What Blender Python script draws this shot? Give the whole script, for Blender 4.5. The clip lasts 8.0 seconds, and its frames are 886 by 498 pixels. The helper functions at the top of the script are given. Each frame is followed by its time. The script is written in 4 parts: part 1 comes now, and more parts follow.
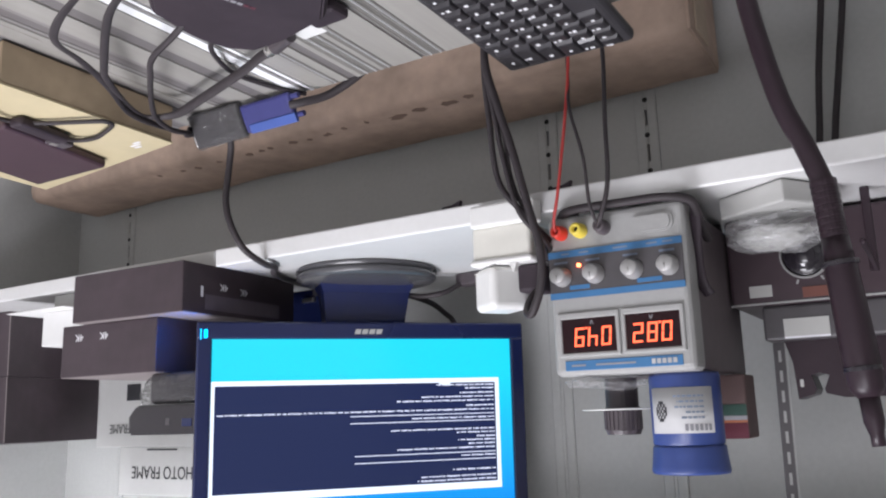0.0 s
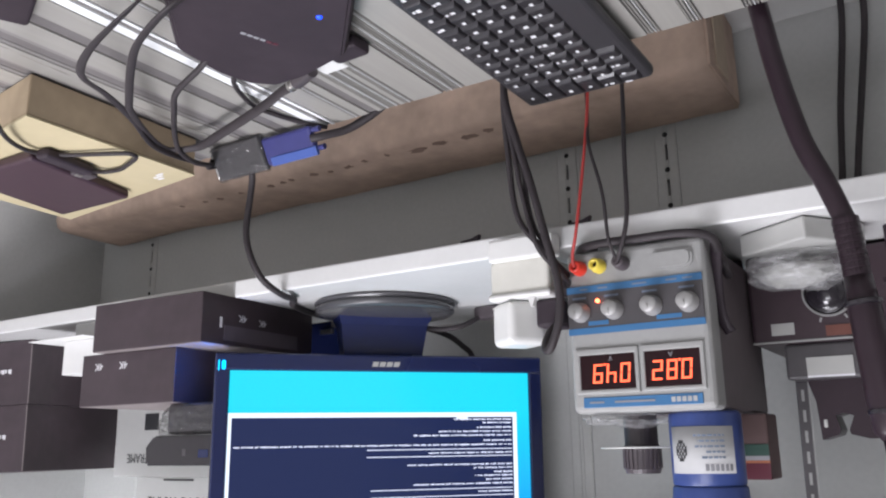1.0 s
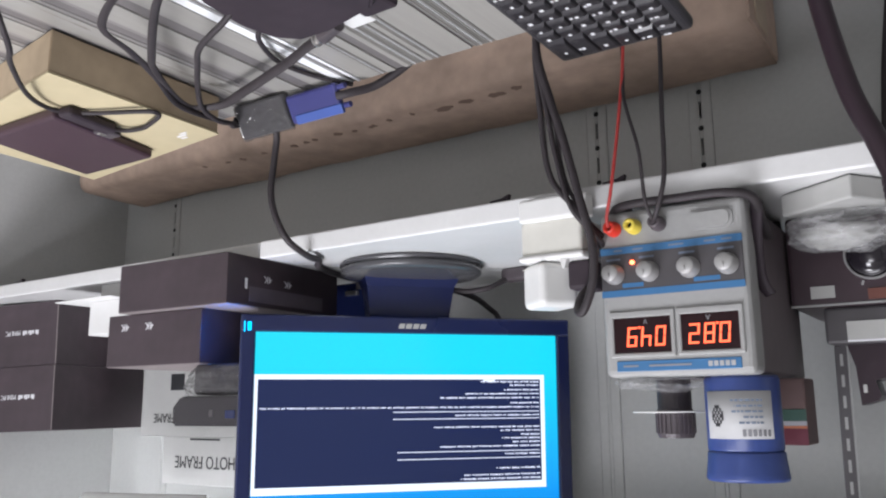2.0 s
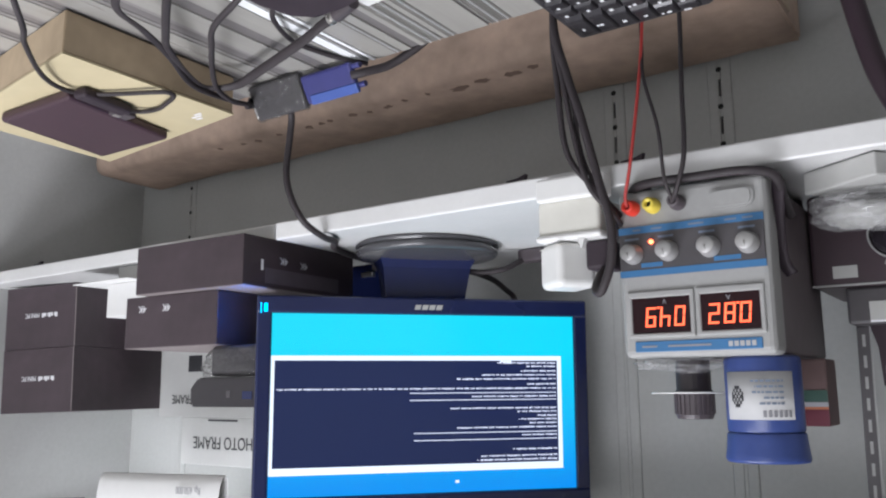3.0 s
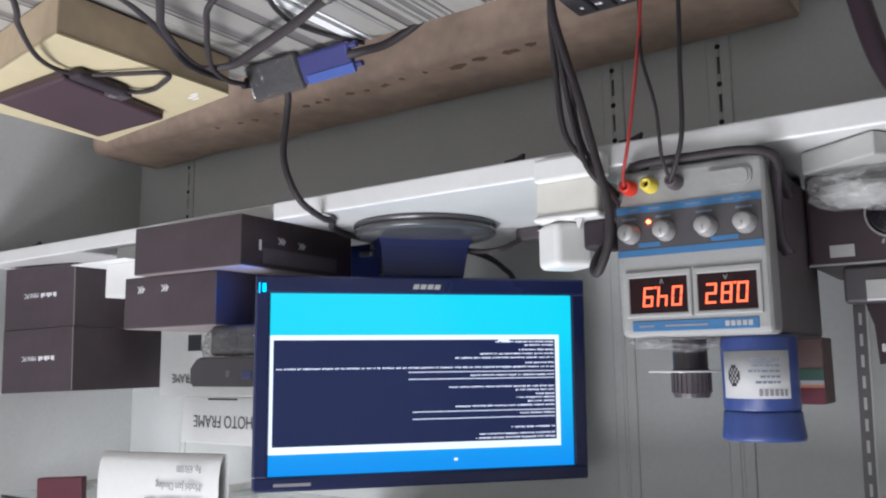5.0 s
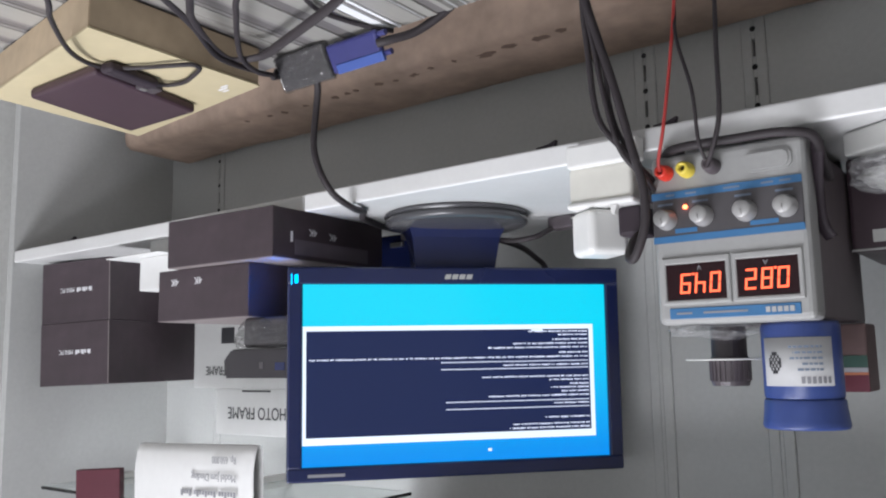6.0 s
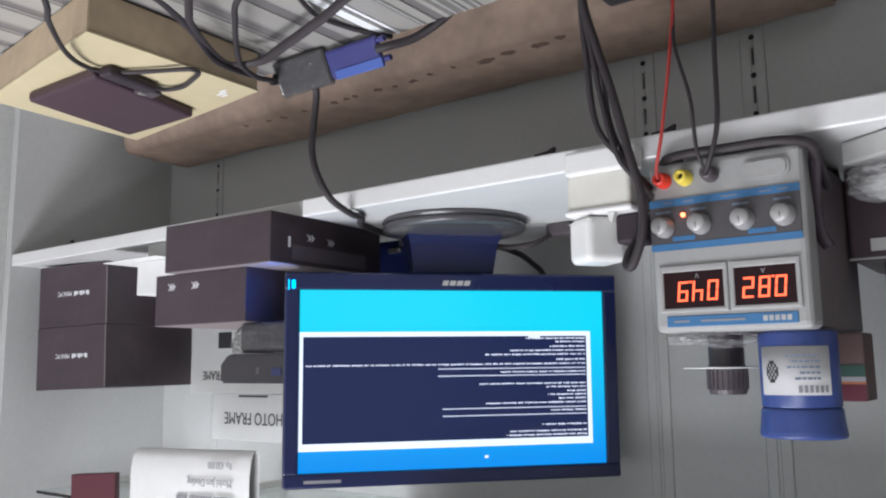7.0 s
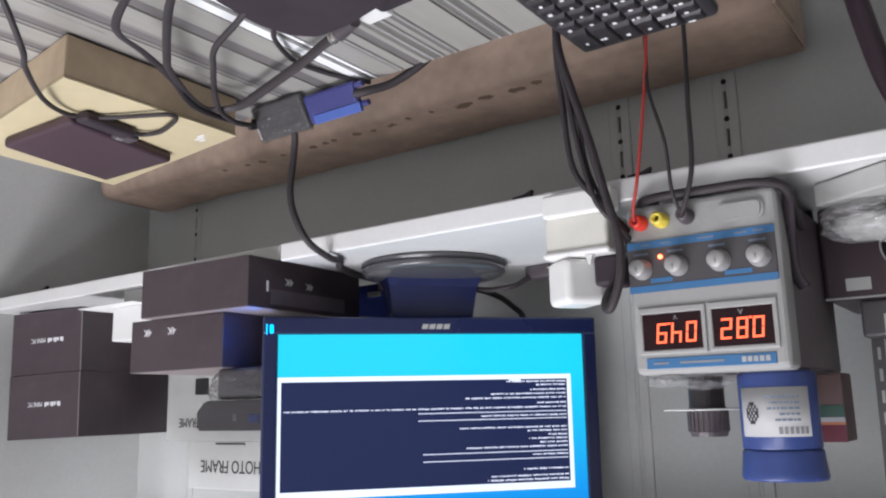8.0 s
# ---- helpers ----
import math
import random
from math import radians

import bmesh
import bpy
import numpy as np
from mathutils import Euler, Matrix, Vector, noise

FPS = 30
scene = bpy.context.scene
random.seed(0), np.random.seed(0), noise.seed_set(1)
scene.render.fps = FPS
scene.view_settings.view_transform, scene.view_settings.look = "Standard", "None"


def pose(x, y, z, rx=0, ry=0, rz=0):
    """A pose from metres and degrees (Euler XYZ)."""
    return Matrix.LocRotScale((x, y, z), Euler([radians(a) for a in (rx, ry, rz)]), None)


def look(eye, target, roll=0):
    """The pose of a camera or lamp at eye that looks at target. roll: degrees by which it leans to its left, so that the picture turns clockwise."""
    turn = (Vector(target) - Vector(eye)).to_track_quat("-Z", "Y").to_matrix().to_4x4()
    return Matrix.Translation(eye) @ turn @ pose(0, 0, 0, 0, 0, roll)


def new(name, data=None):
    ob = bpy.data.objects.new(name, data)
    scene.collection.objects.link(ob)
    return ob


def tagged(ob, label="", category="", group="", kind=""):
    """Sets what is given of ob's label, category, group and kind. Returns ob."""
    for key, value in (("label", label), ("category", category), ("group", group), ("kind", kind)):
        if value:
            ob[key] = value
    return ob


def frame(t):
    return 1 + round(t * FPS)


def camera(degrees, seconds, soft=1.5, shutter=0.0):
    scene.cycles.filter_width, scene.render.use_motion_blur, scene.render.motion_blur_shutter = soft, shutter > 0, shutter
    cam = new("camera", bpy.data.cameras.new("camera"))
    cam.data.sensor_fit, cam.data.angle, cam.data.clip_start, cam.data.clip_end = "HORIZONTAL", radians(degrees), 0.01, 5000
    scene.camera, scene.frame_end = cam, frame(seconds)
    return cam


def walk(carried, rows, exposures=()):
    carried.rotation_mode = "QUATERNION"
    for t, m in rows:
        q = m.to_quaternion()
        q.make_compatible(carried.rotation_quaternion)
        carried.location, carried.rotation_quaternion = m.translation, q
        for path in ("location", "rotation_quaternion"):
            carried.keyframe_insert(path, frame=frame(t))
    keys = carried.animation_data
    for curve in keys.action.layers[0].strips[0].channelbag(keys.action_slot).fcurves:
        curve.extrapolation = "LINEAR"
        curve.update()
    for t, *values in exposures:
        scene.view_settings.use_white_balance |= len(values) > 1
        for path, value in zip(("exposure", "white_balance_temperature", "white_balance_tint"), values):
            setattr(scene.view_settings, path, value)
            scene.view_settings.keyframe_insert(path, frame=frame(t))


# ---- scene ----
# ---- camera ----
cam = camera(56.8, 8.0, soft=2.1)


def aim(x, y, z, heading, pitch, lean):
    """Pose of the upside-down camera: heading right of the wall's normal, pitch up, lean of the picture."""
    h, p = radians(heading), radians(pitch)
    eye = Vector((x, y, z))
    way = Vector((math.sin(h) * math.cos(p), math.cos(h) * math.cos(p), math.sin(p)))
    return look(eye, eye + way, 180 + lean)


ROWS = [
    (0.0, -0.0226, -1.1213, 1.1186, 30.913, -11.501, -1.728),
    (0.5, -0.0226, -1.1198, 1.1153, 32.220, -13.986, -0.989),
    (1.0, -0.0243, -1.1202, 1.1155, 32.305, -13.687, -0.883),
    (1.5, -0.0068, -1.1069, 1.1104, 33.769, -12.850, 0.180),
    (1.7, -0.0067, -1.1103, 1.1114, 33.603, -12.079, -0.217),
    (3.0, -0.0017, -1.1052, 1.1145, 34.849, -9.875, -0.465),
    (3.5, -0.0009, -1.1045, 1.1137, 34.817, -10.005, -0.459),
    (4.0, -0.0021, -1.1068, 1.1156, 34.716, -9.393, -0.519),
    (4.2, -0.0031, -1.1048, 1.1166, 34.642, -8.822, -0.547),
    (5.3, -0.0030, -1.1057, 1.1097, 35.003, -8.140, -0.704),
    (5.5, 0.0026, -1.1006, 1.1132, 36.323, -8.311, -0.824),
    (6.0, 0.0042, -1.1014, 1.1136, 36.814, -7.752, -1.060),
    (6.5, 0.0044, -1.1016, 1.1139, 36.634, -8.063, -0.925),
    (7.0, 0.0038, -1.0998, 1.1128, 36.721, -8.147, -0.710),
    (7.5, 0.0037, -1.1008, 1.1146, 36.396, -8.227, -1.321),
    (8.0, 0.0031, -1.0975, 1.1118, 35.295, -11.095, -1.354),
]
walk(cam, [(t, aim(*row)) for t, *row in ROWS], [(0.0, 0.17, 6150, 17), (1.7, 0.15, 6150, 16), (2.8, 0.06, 6080, 14), (7.5, 0.02, 6080, 14), (8.0, 0.05, 6150, 16)])

# ---- light ----
world = bpy.data.worlds.new("room_world")
scene.world = world
world.use_nodes = True
world.node_tree.nodes["Background"].inputs["Color"].default_value = (0.75, 0.8, 0.85, 1)
world.node_tree.nodes["Background"].inputs["Strength"].default_value = 0.05


def area_lamp(name, eye, target, sx, sy, power, colour):
    d = bpy.data.lights.new(name, "AREA")
    d.shape, d.size, d.size_y, d.energy, d.color = "RECTANGLE", sx, sy, power, colour
    ob = new(name, d)
    ob.matrix_world = look(eye, target)
    return ob


# ---- helpers for building ----
def empty(name, m=None):
    ob = new(name)
    ob.empty_display_size = 0.02
    ob.matrix_world = m or Matrix.Identity(4)
    return ob


def mesh_of(name, bm, mat, smooth=False):
    me = bpy.data.meshes.new(name)
    bm.normal_update()
    bm.to_mesh(me)
    bm.free()
    for m in mat if isinstance(mat, (list, tuple)) else [mat]:
        me.materials.append(m)
    if smooth:
        for p in me.polygons:
            p.use_smooth = True
    return me


def part(name, bm, mat, parent=None, label="", smooth=False):
    ob = new(name, mesh_of(name, bm, mat, smooth))
    ob.parent = parent
    if label:
        tagged(ob, label)
    return ob


def thing(name, bm, mat, label, category, group="", kind="", m=None, smooth=False):
    ob = part(name, bm, mat, None, "", smooth)
    if m is not None:
        ob.matrix_world = m
    return tagged(ob, label, category, group, kind)


def add_box(bm, lo, hi, bevel=0.0, seg=2, m=None):
    """A box from corner to corner, its edges rounded."""
    t = bmesh.new()
    bmesh.ops.create_cube(t, size=1)
    c = [(a + b) / 2 for a, b in zip(lo, hi)]
    s = [abs(b - a) for a, b in zip(lo, hi)]
    for v in t.verts:
        v.co = Vector([v.co[i] * s[i] + c[i] for i in range(3)])
    if bevel:
        bmesh.ops.bevel(t, geom=t.edges[:], offset=min(bevel, 0.49 * min(s)), segments=seg, affect="EDGES", profile=0.5)
    if m is not None:
        bmesh.ops.transform(t, matrix=m, verts=t.verts)
    me = bpy.data.meshes.new("t")
    t.to_mesh(me)
    t.free()
    bm.from_mesh(me)
    bpy.data.meshes.remove(me)
    return bm


def box(lo, hi, bevel=0.0, seg=2, m=None):
    return add_box(bmesh.new(), lo, hi, bevel, seg, m)


def lathe(profile, n=32, m=None, bm=None):
    """A body turned round z from (radius, height) pairs."""
    bm = bm or bmesh.new()
    rings = []
    for r, z in profile:
        if r < 1e-6:
            rings.append([bm.verts.new((0, 0, z))])
        else:
            rings.append([bm.verts.new((r * math.cos(2 * math.pi * i / n), r * math.sin(2 * math.pi * i / n), z)) for i in range(n)])
    made = [v for r in rings for v in r]
    for a, b in zip(rings, rings[1:]):
        for i in range(n):
            j = (i + 1) % n
            if len(a) == 1 and len(b) == 1:
                continue
            if len(a) == 1:
                bm.faces.new((a[0], b[j], b[i]))
            elif len(b) == 1:
                bm.faces.new((a[i], a[j], b[0]))
            else:
                bm.faces.new((a[i], a[j], b[j], b[i]))
    if m is not None:
        bmesh.ops.transform(bm, matrix=m, verts=made)
    return bm


def smooth_line(pts, n=8):
    """Points of a Catmull-Rom line through pts."""
    P = [Vector(p) for p in pts]
    P = [P[0] * 2 - P[1]] + P + [P[-1] * 2 - P[-2]]
    out = []
    for i in range(1, len(P) - 2):
        a, b, c, d = P[i - 1:i + 3]
        for k in range(n):
            t = k / n
            out.append(0.5 * (2 * b + (c - a) * t + (2 * a - 5 * b + 4 * c - d) * t * t + (3 * b - a - 3 * c + d) * t ** 3))
    out.append(P[-2])
    return out


def tube(pts, r, n=10, steps=8, flat=1.0, radii=None, bm=None, twist=0.0):
    """A round (or flattened) cord along a smooth line, closed at both ends."""
    L = smooth_line(pts, steps)
    bm = bm or bmesh.new()
    up = Vector((0.21, 0.1, 0.97))
    rings = []
    for i, p in enumerate(L):
        d = (L[min(i + 1, len(L) - 1)] - L[max(i - 1, 0)]).normalized()
        a = d.cross(up)
        if a.length < 1e-3:
            a = d.cross(Vector((1, 0, 0)))
        a.normalize()
        b = d.cross(a).normalized()
        up = a.cross(d) if i else up
        w = radians(twist) * math.sin(5.0 * i / len(L)) if twist else 0.0
        a, b = a * math.cos(w) + b * math.sin(w), b * math.cos(w) - a * math.sin(w)
        rr = r if radii is None else r * np.interp(i / (len(L) - 1), np.linspace(0, 1, len(radii)), radii)
        rings.append([bm.verts.new(p + a * (rr * math.cos(2 * math.pi * k / n)) + b * (rr * flat * math.sin(2 * math.pi * k / n))) for k in range(n)])
    for a, b in zip(rings, rings[1:]):
        for k in range(n):
            bm.faces.new((a[k], a[(k + 1) % n], b[(k + 1) % n], b[k]))
    bm.faces.new(rings[0][::-1])
    bm.faces.new(rings[-1])
    return bm


def plate(points, depth, bevel=0.0, m=None):
    """A flat plate: outline in x, z; from y = 0 back to y = depth."""
    bm = bmesh.new()
    vs = [bm.verts.new((x, 0, z)) for x, z in points]
    f = bm.faces.new(vs)
    r = bmesh.ops.extrude_face_region(bm, geom=[f])
    bmesh.ops.translate(bm, verts=[v for v in r["geom"] if isinstance(v, bmesh.types.BMVert)], vec=(0, depth, 0))
    bmesh.ops.recalc_face_normals(bm, faces=bm.faces[:])
    if bevel:
        bmesh.ops.bevel(bm, geom=bm.edges[:], offset=bevel, segments=2, affect="EDGES")
    if m is not None:
        bmesh.ops.transform(bm, matrix=m, verts=bm.verts[:])
    return bm


def round_outline(x0, z0, x1, z1, r, n=5):
    out = []
    for cx, cz, a in ((x1 - r, z1 - r, 0), (x0 + r, z1 - r, 90), (x0 + r, z0 + r, 180), (x1 - r, z0 + r, 270)):
        for k in range(n + 1):
            t = radians(a + 90 * k / n)
            out.append((cx + r * math.cos(t), cz + r * math.sin(t)))
    return out


def words(text, size, mat, m, parent, name="lettering", squeeze=1.0, align="LEFT"):
    c = bpy.data.curves.new(name, "FONT")
    c.body, c.size, c.extrude, c.align_x = text, size, 0.0002, align
    c.materials.append(mat)
    ob = new(name, c)
    ob.parent = parent
    ob.matrix_local = m @ Matrix.Diagonal((squeeze, 1, 1, 1))
    return ob


FRONT = pose(0, 0, 0, 90, 0, 0)  # lettering that faces -y
SIDE = pose(0, 0, 0, 90, 0, -90)  # lettering that faces -x


# ---- materials ----
def material(name, colour, rough=0.5, metal=0.0, grain=0.06, scale=60.0, stain=0.08, stain_scale=4.0, bump=0.05, coat=0.0, stretch=(1, 1, 1), spec=0.5):
    """A surface with colour that varies at two scales, uneven gloss and fine relief."""
    m = bpy.data.materials.new(name)
    m.use_nodes = True
    nt = m.node_tree
    b = nt.nodes["Principled BSDF"]
    tc = nt.nodes.new("ShaderNodeTexCoord")
    mp = nt.nodes.new("ShaderNodeMapping")
    mp.inputs["Scale"].default_value = stretch
    nt.links.new(tc.outputs["Object"], mp.inputs["Vector"])
    vals = []
    for s, amount in ((scale, grain), (stain_scale, stain)):
        n = nt.nodes.new("ShaderNodeTexNoise")
        n.inputs["Scale"].default_value, n.inputs["Detail"].default_value = s, 5.0
        nt.links.new(mp.outputs["Vector"], n.inputs["Vector"])
        r = nt.nodes.new("ShaderNodeMapRange")
        r.inputs["From Min"].default_value, r.inputs["From Max"].default_value = 0.25, 0.75
        r.inputs["To Min"].default_value, r.inputs["To Max"].default_value = 1 - amount, 1 + amount
        nt.links.new(n.outputs["Fac"], r.inputs["Value"])
        vals.append((n, r))
    mul = nt.nodes.new("ShaderNodeMath")
    mul.operation = "MULTIPLY"
    nt.links.new(vals[0][1].outputs["Result"], mul.inputs[0])
    nt.links.new(vals[1][1].outputs["Result"], mul.inputs[1])
    mix = nt.nodes.new("ShaderNodeVectorMath")
    mix.operation = "SCALE"
    mix.inputs[0].default_value = colour[:3]
    nt.links.new(mul.outputs[0], mix.inputs["Scale"])
    nt.links.new(mix.outputs[0], b.inputs["Base Color"])
    rr = nt.nodes.new("ShaderNodeMapRange")
    rr.inputs["To Min"].default_value, rr.inputs["To Max"].default_value = max(0.02, rough - 0.1), min(1, rough + 0.1)
    nt.links.new(vals[1][0].outputs["Fac"], rr.inputs["Value"])
    nt.links.new(rr.outputs["Result"], b.inputs["Roughness"])
    b.inputs["Metallic"].default_value = metal
    b.inputs["Coat Weight"].default_value = coat
    b.inputs["Specular IOR Level"].default_value = spec
    if bump:
        bp = nt.nodes.new("ShaderNodeBump")
        bp.inputs["Strength"].default_value, bp.inputs["Distance"].default_value = bump, 0.002
        nt.links.new(vals[0][0].outputs["Fac"], bp.inputs["Height"])
        nt.links.new(bp.outputs["Normal"], b.inputs["Normal"])
    return m


def glowing(name, colour, strength):
    m = bpy.data.materials.new(name)
    m.use_nodes = True
    b = m.node_tree.nodes["Principled BSDF"]
    b.inputs["Base Color"].default_value = (*[c * 0.2 for c in colour], 1)
    b.inputs["Emission Color"].default_value = (*colour, 1)
    b.inputs["Emission Strength"].default_value = strength
    b.inputs["Roughness"].default_value = 0.3
    return m


def clear(name, colour=(1, 1, 1), rough=0.03, ior=1.45, bump=0.0):
    m = bpy.data.materials.new(name)
    m.use_nodes = True
    nt = m.node_tree
    b = nt.nodes["Principled BSDF"]
    b.inputs["Base Color"].default_value = (*colour, 1)
    b.inputs["Transmission Weight"].default_value = 1
    b.inputs["Roughness"].default_value, b.inputs["IOR"].default_value = rough, ior
    if bump:
        n = nt.nodes.new("ShaderNodeTexNoise")
        n.inputs["Scale"].default_value, n.inputs["Detail"].default_value = 70, 4
        bp = nt.nodes.new("ShaderNodeBump")
        bp.inputs["Strength"].default_value, bp.inputs["Distance"].default_value = bump, 0.004
        nt.links.new(n.outputs["Fac"], bp.inputs["Height"])
        nt.links.new(bp.outputs["Normal"], b.inputs["Normal"])
    return m


def thin_film(name, least=0.14, most=0.7, scale=5, tone=0.9, crease=0.5):
    """Thin clear wrapping: mostly see-through, with bright creased gloss."""
    m = bpy.data.materials.new(name)
    m.use_nodes = True
    nt = m.node_tree
    b = nt.nodes["Principled BSDF"]
    b.inputs["Base Color"].default_value = (tone, tone, tone * 1.01, 1)
    b.inputs["Roughness"].default_value = 0.1
    b.inputs["Specular IOR Level"].default_value = 0.9
    n = nt.nodes.new("ShaderNodeTexNoise")
    n.inputs["Scale"].default_value, n.inputs["Detail"].default_value = scale, 2
    r = nt.nodes.new("ShaderNodeMapRange")
    r.inputs["From Min"].default_value, r.inputs["From Max"].default_value = 0.35, 0.75
    r.inputs["To Min"].default_value, r.inputs["To Max"].default_value = least, most
    bp = nt.nodes.new("ShaderNodeBump")
    bp.inputs["Strength"].default_value, bp.inputs["Distance"].default_value = crease, 0.01
    nt.links.new(n.outputs["Fac"], r.inputs["Value"])
    nt.links.new(r.outputs["Result"], b.inputs["Alpha"])
    nt.links.new(n.outputs["Fac"], bp.inputs["Height"])
    nt.links.new(bp.outputs["Normal"], b.inputs["Normal"])
    return m


M = dict(
    wall=material("painted_wall", (0.62, 0.62, 0.6), 0.7, scale=90, stain=0.05),
    ceil=material("ceiling_paint", (0.75, 0.75, 0.74), 0.85),
    floor=material("floor_tile", (0.42, 0.4, 0.38), 0.35),
    panel=material("grey_powder_coat", (0.455, 0.46, 0.45), 0.5, scale=140, grain=0.04, stain=0.09, stain_scale=3),
    hole=material("cavity_shade_black", (0.02, 0.02, 0.02), 0.9),
    shelf=material("white_powder_coat", (0.68, 0.68, 0.675), 0.23, scale=160, grain=0.02, stain=0.05, stain_scale=7),
    card=material("brown_cardboard", (0.425, 0.317, 0.25), 0.8, grain=0.12, scale=45, stain=0.26, stain_scale=9),
    card_dark=material("bare_cardboard_core", (0.21, 0.145, 0.115), 0.95),
    card_pale=material("worn_cardboard", (0.46, 0.37, 0.28), 0.9),
    kraft=material("kraft_board", (0.43, 0.335, 0.225), 0.75, grain=0.07, stain=0.12, stain_scale=12),
    cream=material("cream_lid_paper", (0.49, 0.42, 0.265), 0.6, grain=0.03, stain=0.06, stain_scale=9),
    black=material("black_plastic", (0.072, 0.060, 0.067), 0.42, grain=0.1, stain=0.15, stain_scale=20),
    black_gloss=material("glossy_black_plastic", (0.02, 0.017, 0.022), 0.2, grain=0.05, coat=0.4),
    carton=material("black_printed_carton", (0.054, 0.039, 0.047), 0.42, grain=0.08, stain=0.2, stain_scale=14),
    # pale tone for carton wear and for painted light on the player lids
    carton_edge=material("worn_and_lit_carton", (0.22, 0.19, 0.19), 0.7),
    cable=material("black_cable_rubber", (0.037, 0.031, 0.034), 0.6, grain=0.1, spec=0.35),
    red_cable=material("red_cable", (0.46, 0.05, 0.045), 0.45),
    white_plastic=material("white_plastic", (0.73, 0.73, 0.715), 0.35, grain=0.02, stain=0.04),
    cream_plastic=material("aged_white_plastic", (0.64, 0.63, 0.575), 0.4, grain=0.03, stain=0.06, stain_scale=20),
    grey_plastic=material("light_grey_plastic", (0.33, 0.33, 0.325), 0.45, grain=0.04, scale=200, stain=0.05),
    dark_grey=material("dark_grey_plastic", (0.07, 0.065, 0.07), 0.5, grain=0.08),
    psu_case=material("grey_sheet_steel", (0.135, 0.112, 0.12), 0.5, grain=0.06),
    blue_print=material("blue_print", (0.045, 0.155, 0.33), 0.45),
    white_print=material("white_print", (0.75, 0.75, 0.78), 0.5),
    black_print=material("black_print", (0.03, 0.03, 0.035), 0.6),
    grey_print=material("grey_print", (0.25, 0.25, 0.27), 0.6),
    blue_tub=material("blue_translucent_plastic", (0.036, 0.062, 0.215), 0.35, grain=0.06, stain=0.1, stain_scale=25),
    vga_blue=material("blue_connector_plastic", (0.042, 0.044, 0.165), 0.4),
    matte_black=material("matte_black_plastic", (0.034, 0.025, 0.032), 0.6, grain=0.1, stain=0.12, stain_scale=20, spec=0.3),
    vga_pale=material("paler_blue_plastic", (0.06, 0.105, 0.35), 0.4),
    gun=material("dark_tool_plastic", (0.026, 0.016, 0.022), 0.33, grain=0.08, spec=0.35),
    old_card=material("greyed_white_carton", (0.43, 0.43, 0.415), 0.6, grain=0.03, stain=0.08),
    metal=material("nickel_metal", (0.62, 0.6, 0.58), 0.3, metal=1.0),
    knob=material("brushed_knob", (0.37, 0.365, 0.36), 0.35, metal=0.2),
    yellow=material("yellow_plastic", (0.75, 0.6, 0.08), 0.4),
    red_plastic=material("red_plastic", (0.72, 0.05, 0.03), 0.38),
    tub_label=material("dulled_label_paper", (0.42, 0.42, 0.425), 0.6, grain=0.04, stain=0.06, stain_scale=30),
    muted_print=material("muted_blue_grey_print", (0.16, 0.20, 0.27), 0.6),
    paper=material("white_paper", (0.70, 0.70, 0.69), 0.75, grain=0.02, stain=0.03),
    white_card=material("white_printed_carton", (0.57, 0.57, 0.56), 0.5, grain=0.02, stain=0.06),
    maroon=material("dark_red_carton", (0.09, 0.018, 0.03), 0.45),
    bezel=material("monitor_bezel_plastic", (0.010, 0.016, 0.068), 0.25, grain=0.04, coat=0.3),
    disc=material("satin_black_base", (0.066, 0.065, 0.070), 0.22, grain=0.05),
    key=material("black_keycap", (0.030, 0.028, 0.032), 0.33, grain=0.08),
    kb_base=material("keyboard_body", (0.040, 0.038, 0.043), 0.4),
    wood=material("dull_brown_carton", (0.11, 0.068, 0.066), 0.6, stretch=(1, 1, 6)),
    led_dark=material("display_window", (0.016, 0.004, 0.006), 0.2, grain=0.02, spec=0.3),
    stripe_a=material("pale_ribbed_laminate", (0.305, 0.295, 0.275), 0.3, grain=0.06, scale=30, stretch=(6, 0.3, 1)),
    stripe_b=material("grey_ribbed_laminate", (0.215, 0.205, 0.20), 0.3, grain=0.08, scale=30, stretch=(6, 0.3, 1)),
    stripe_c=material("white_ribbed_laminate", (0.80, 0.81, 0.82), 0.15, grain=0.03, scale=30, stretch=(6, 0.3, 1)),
    # dark stripe tone, with the shade of the grooves put into the colour
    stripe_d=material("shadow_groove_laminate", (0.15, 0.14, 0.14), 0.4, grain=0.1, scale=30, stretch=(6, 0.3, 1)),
    glass=clear("shelf_glass", (0.9, 0.97, 0.95)),
    film=thin_film("clear_plastic_film", 0.12, 0.55, 7, 0.6, 0.4),
    wrap=thin_film("tight_plastic_wrap", 0.12, 0.6, 12, 0.10, 0.5),
    seg=glowing("red_led_segment", (1.0, 0.12, 0.045), 2.9),
    led_red=glowing("red_lamp", (1.0, 0.16, 0.05), 9.0),
    led_blue=glowing("blue_lamp", (0.01, 0.06, 1.0), 3.0),
    led_cyan=glowing("cyan_power_lamp", (0.0, 0.45, 0.9), 3.0),
    led_spill=glowing("blue_spill_glow", (0.0, 0.20, 1.0), 120.0),
    scr_white=glowing("screen_white", (0.85, 0.93, 1.0), 1.0),
    scr_navy=glowing("screen_console", (0.010, 0.018, 0.066), 1.0),
    scr_text=glowing("screen_text", (0.75, 0.80, 0.92), 1.15),
    tube_glow=glowing("fluorescent_diffuser", (0.95, 0.98, 1.0), 2.5),
)

# ---- room ----
SHELF, SHELF_A, BENCH, LIP = 0.920, 0.912, 0.750, -0.379


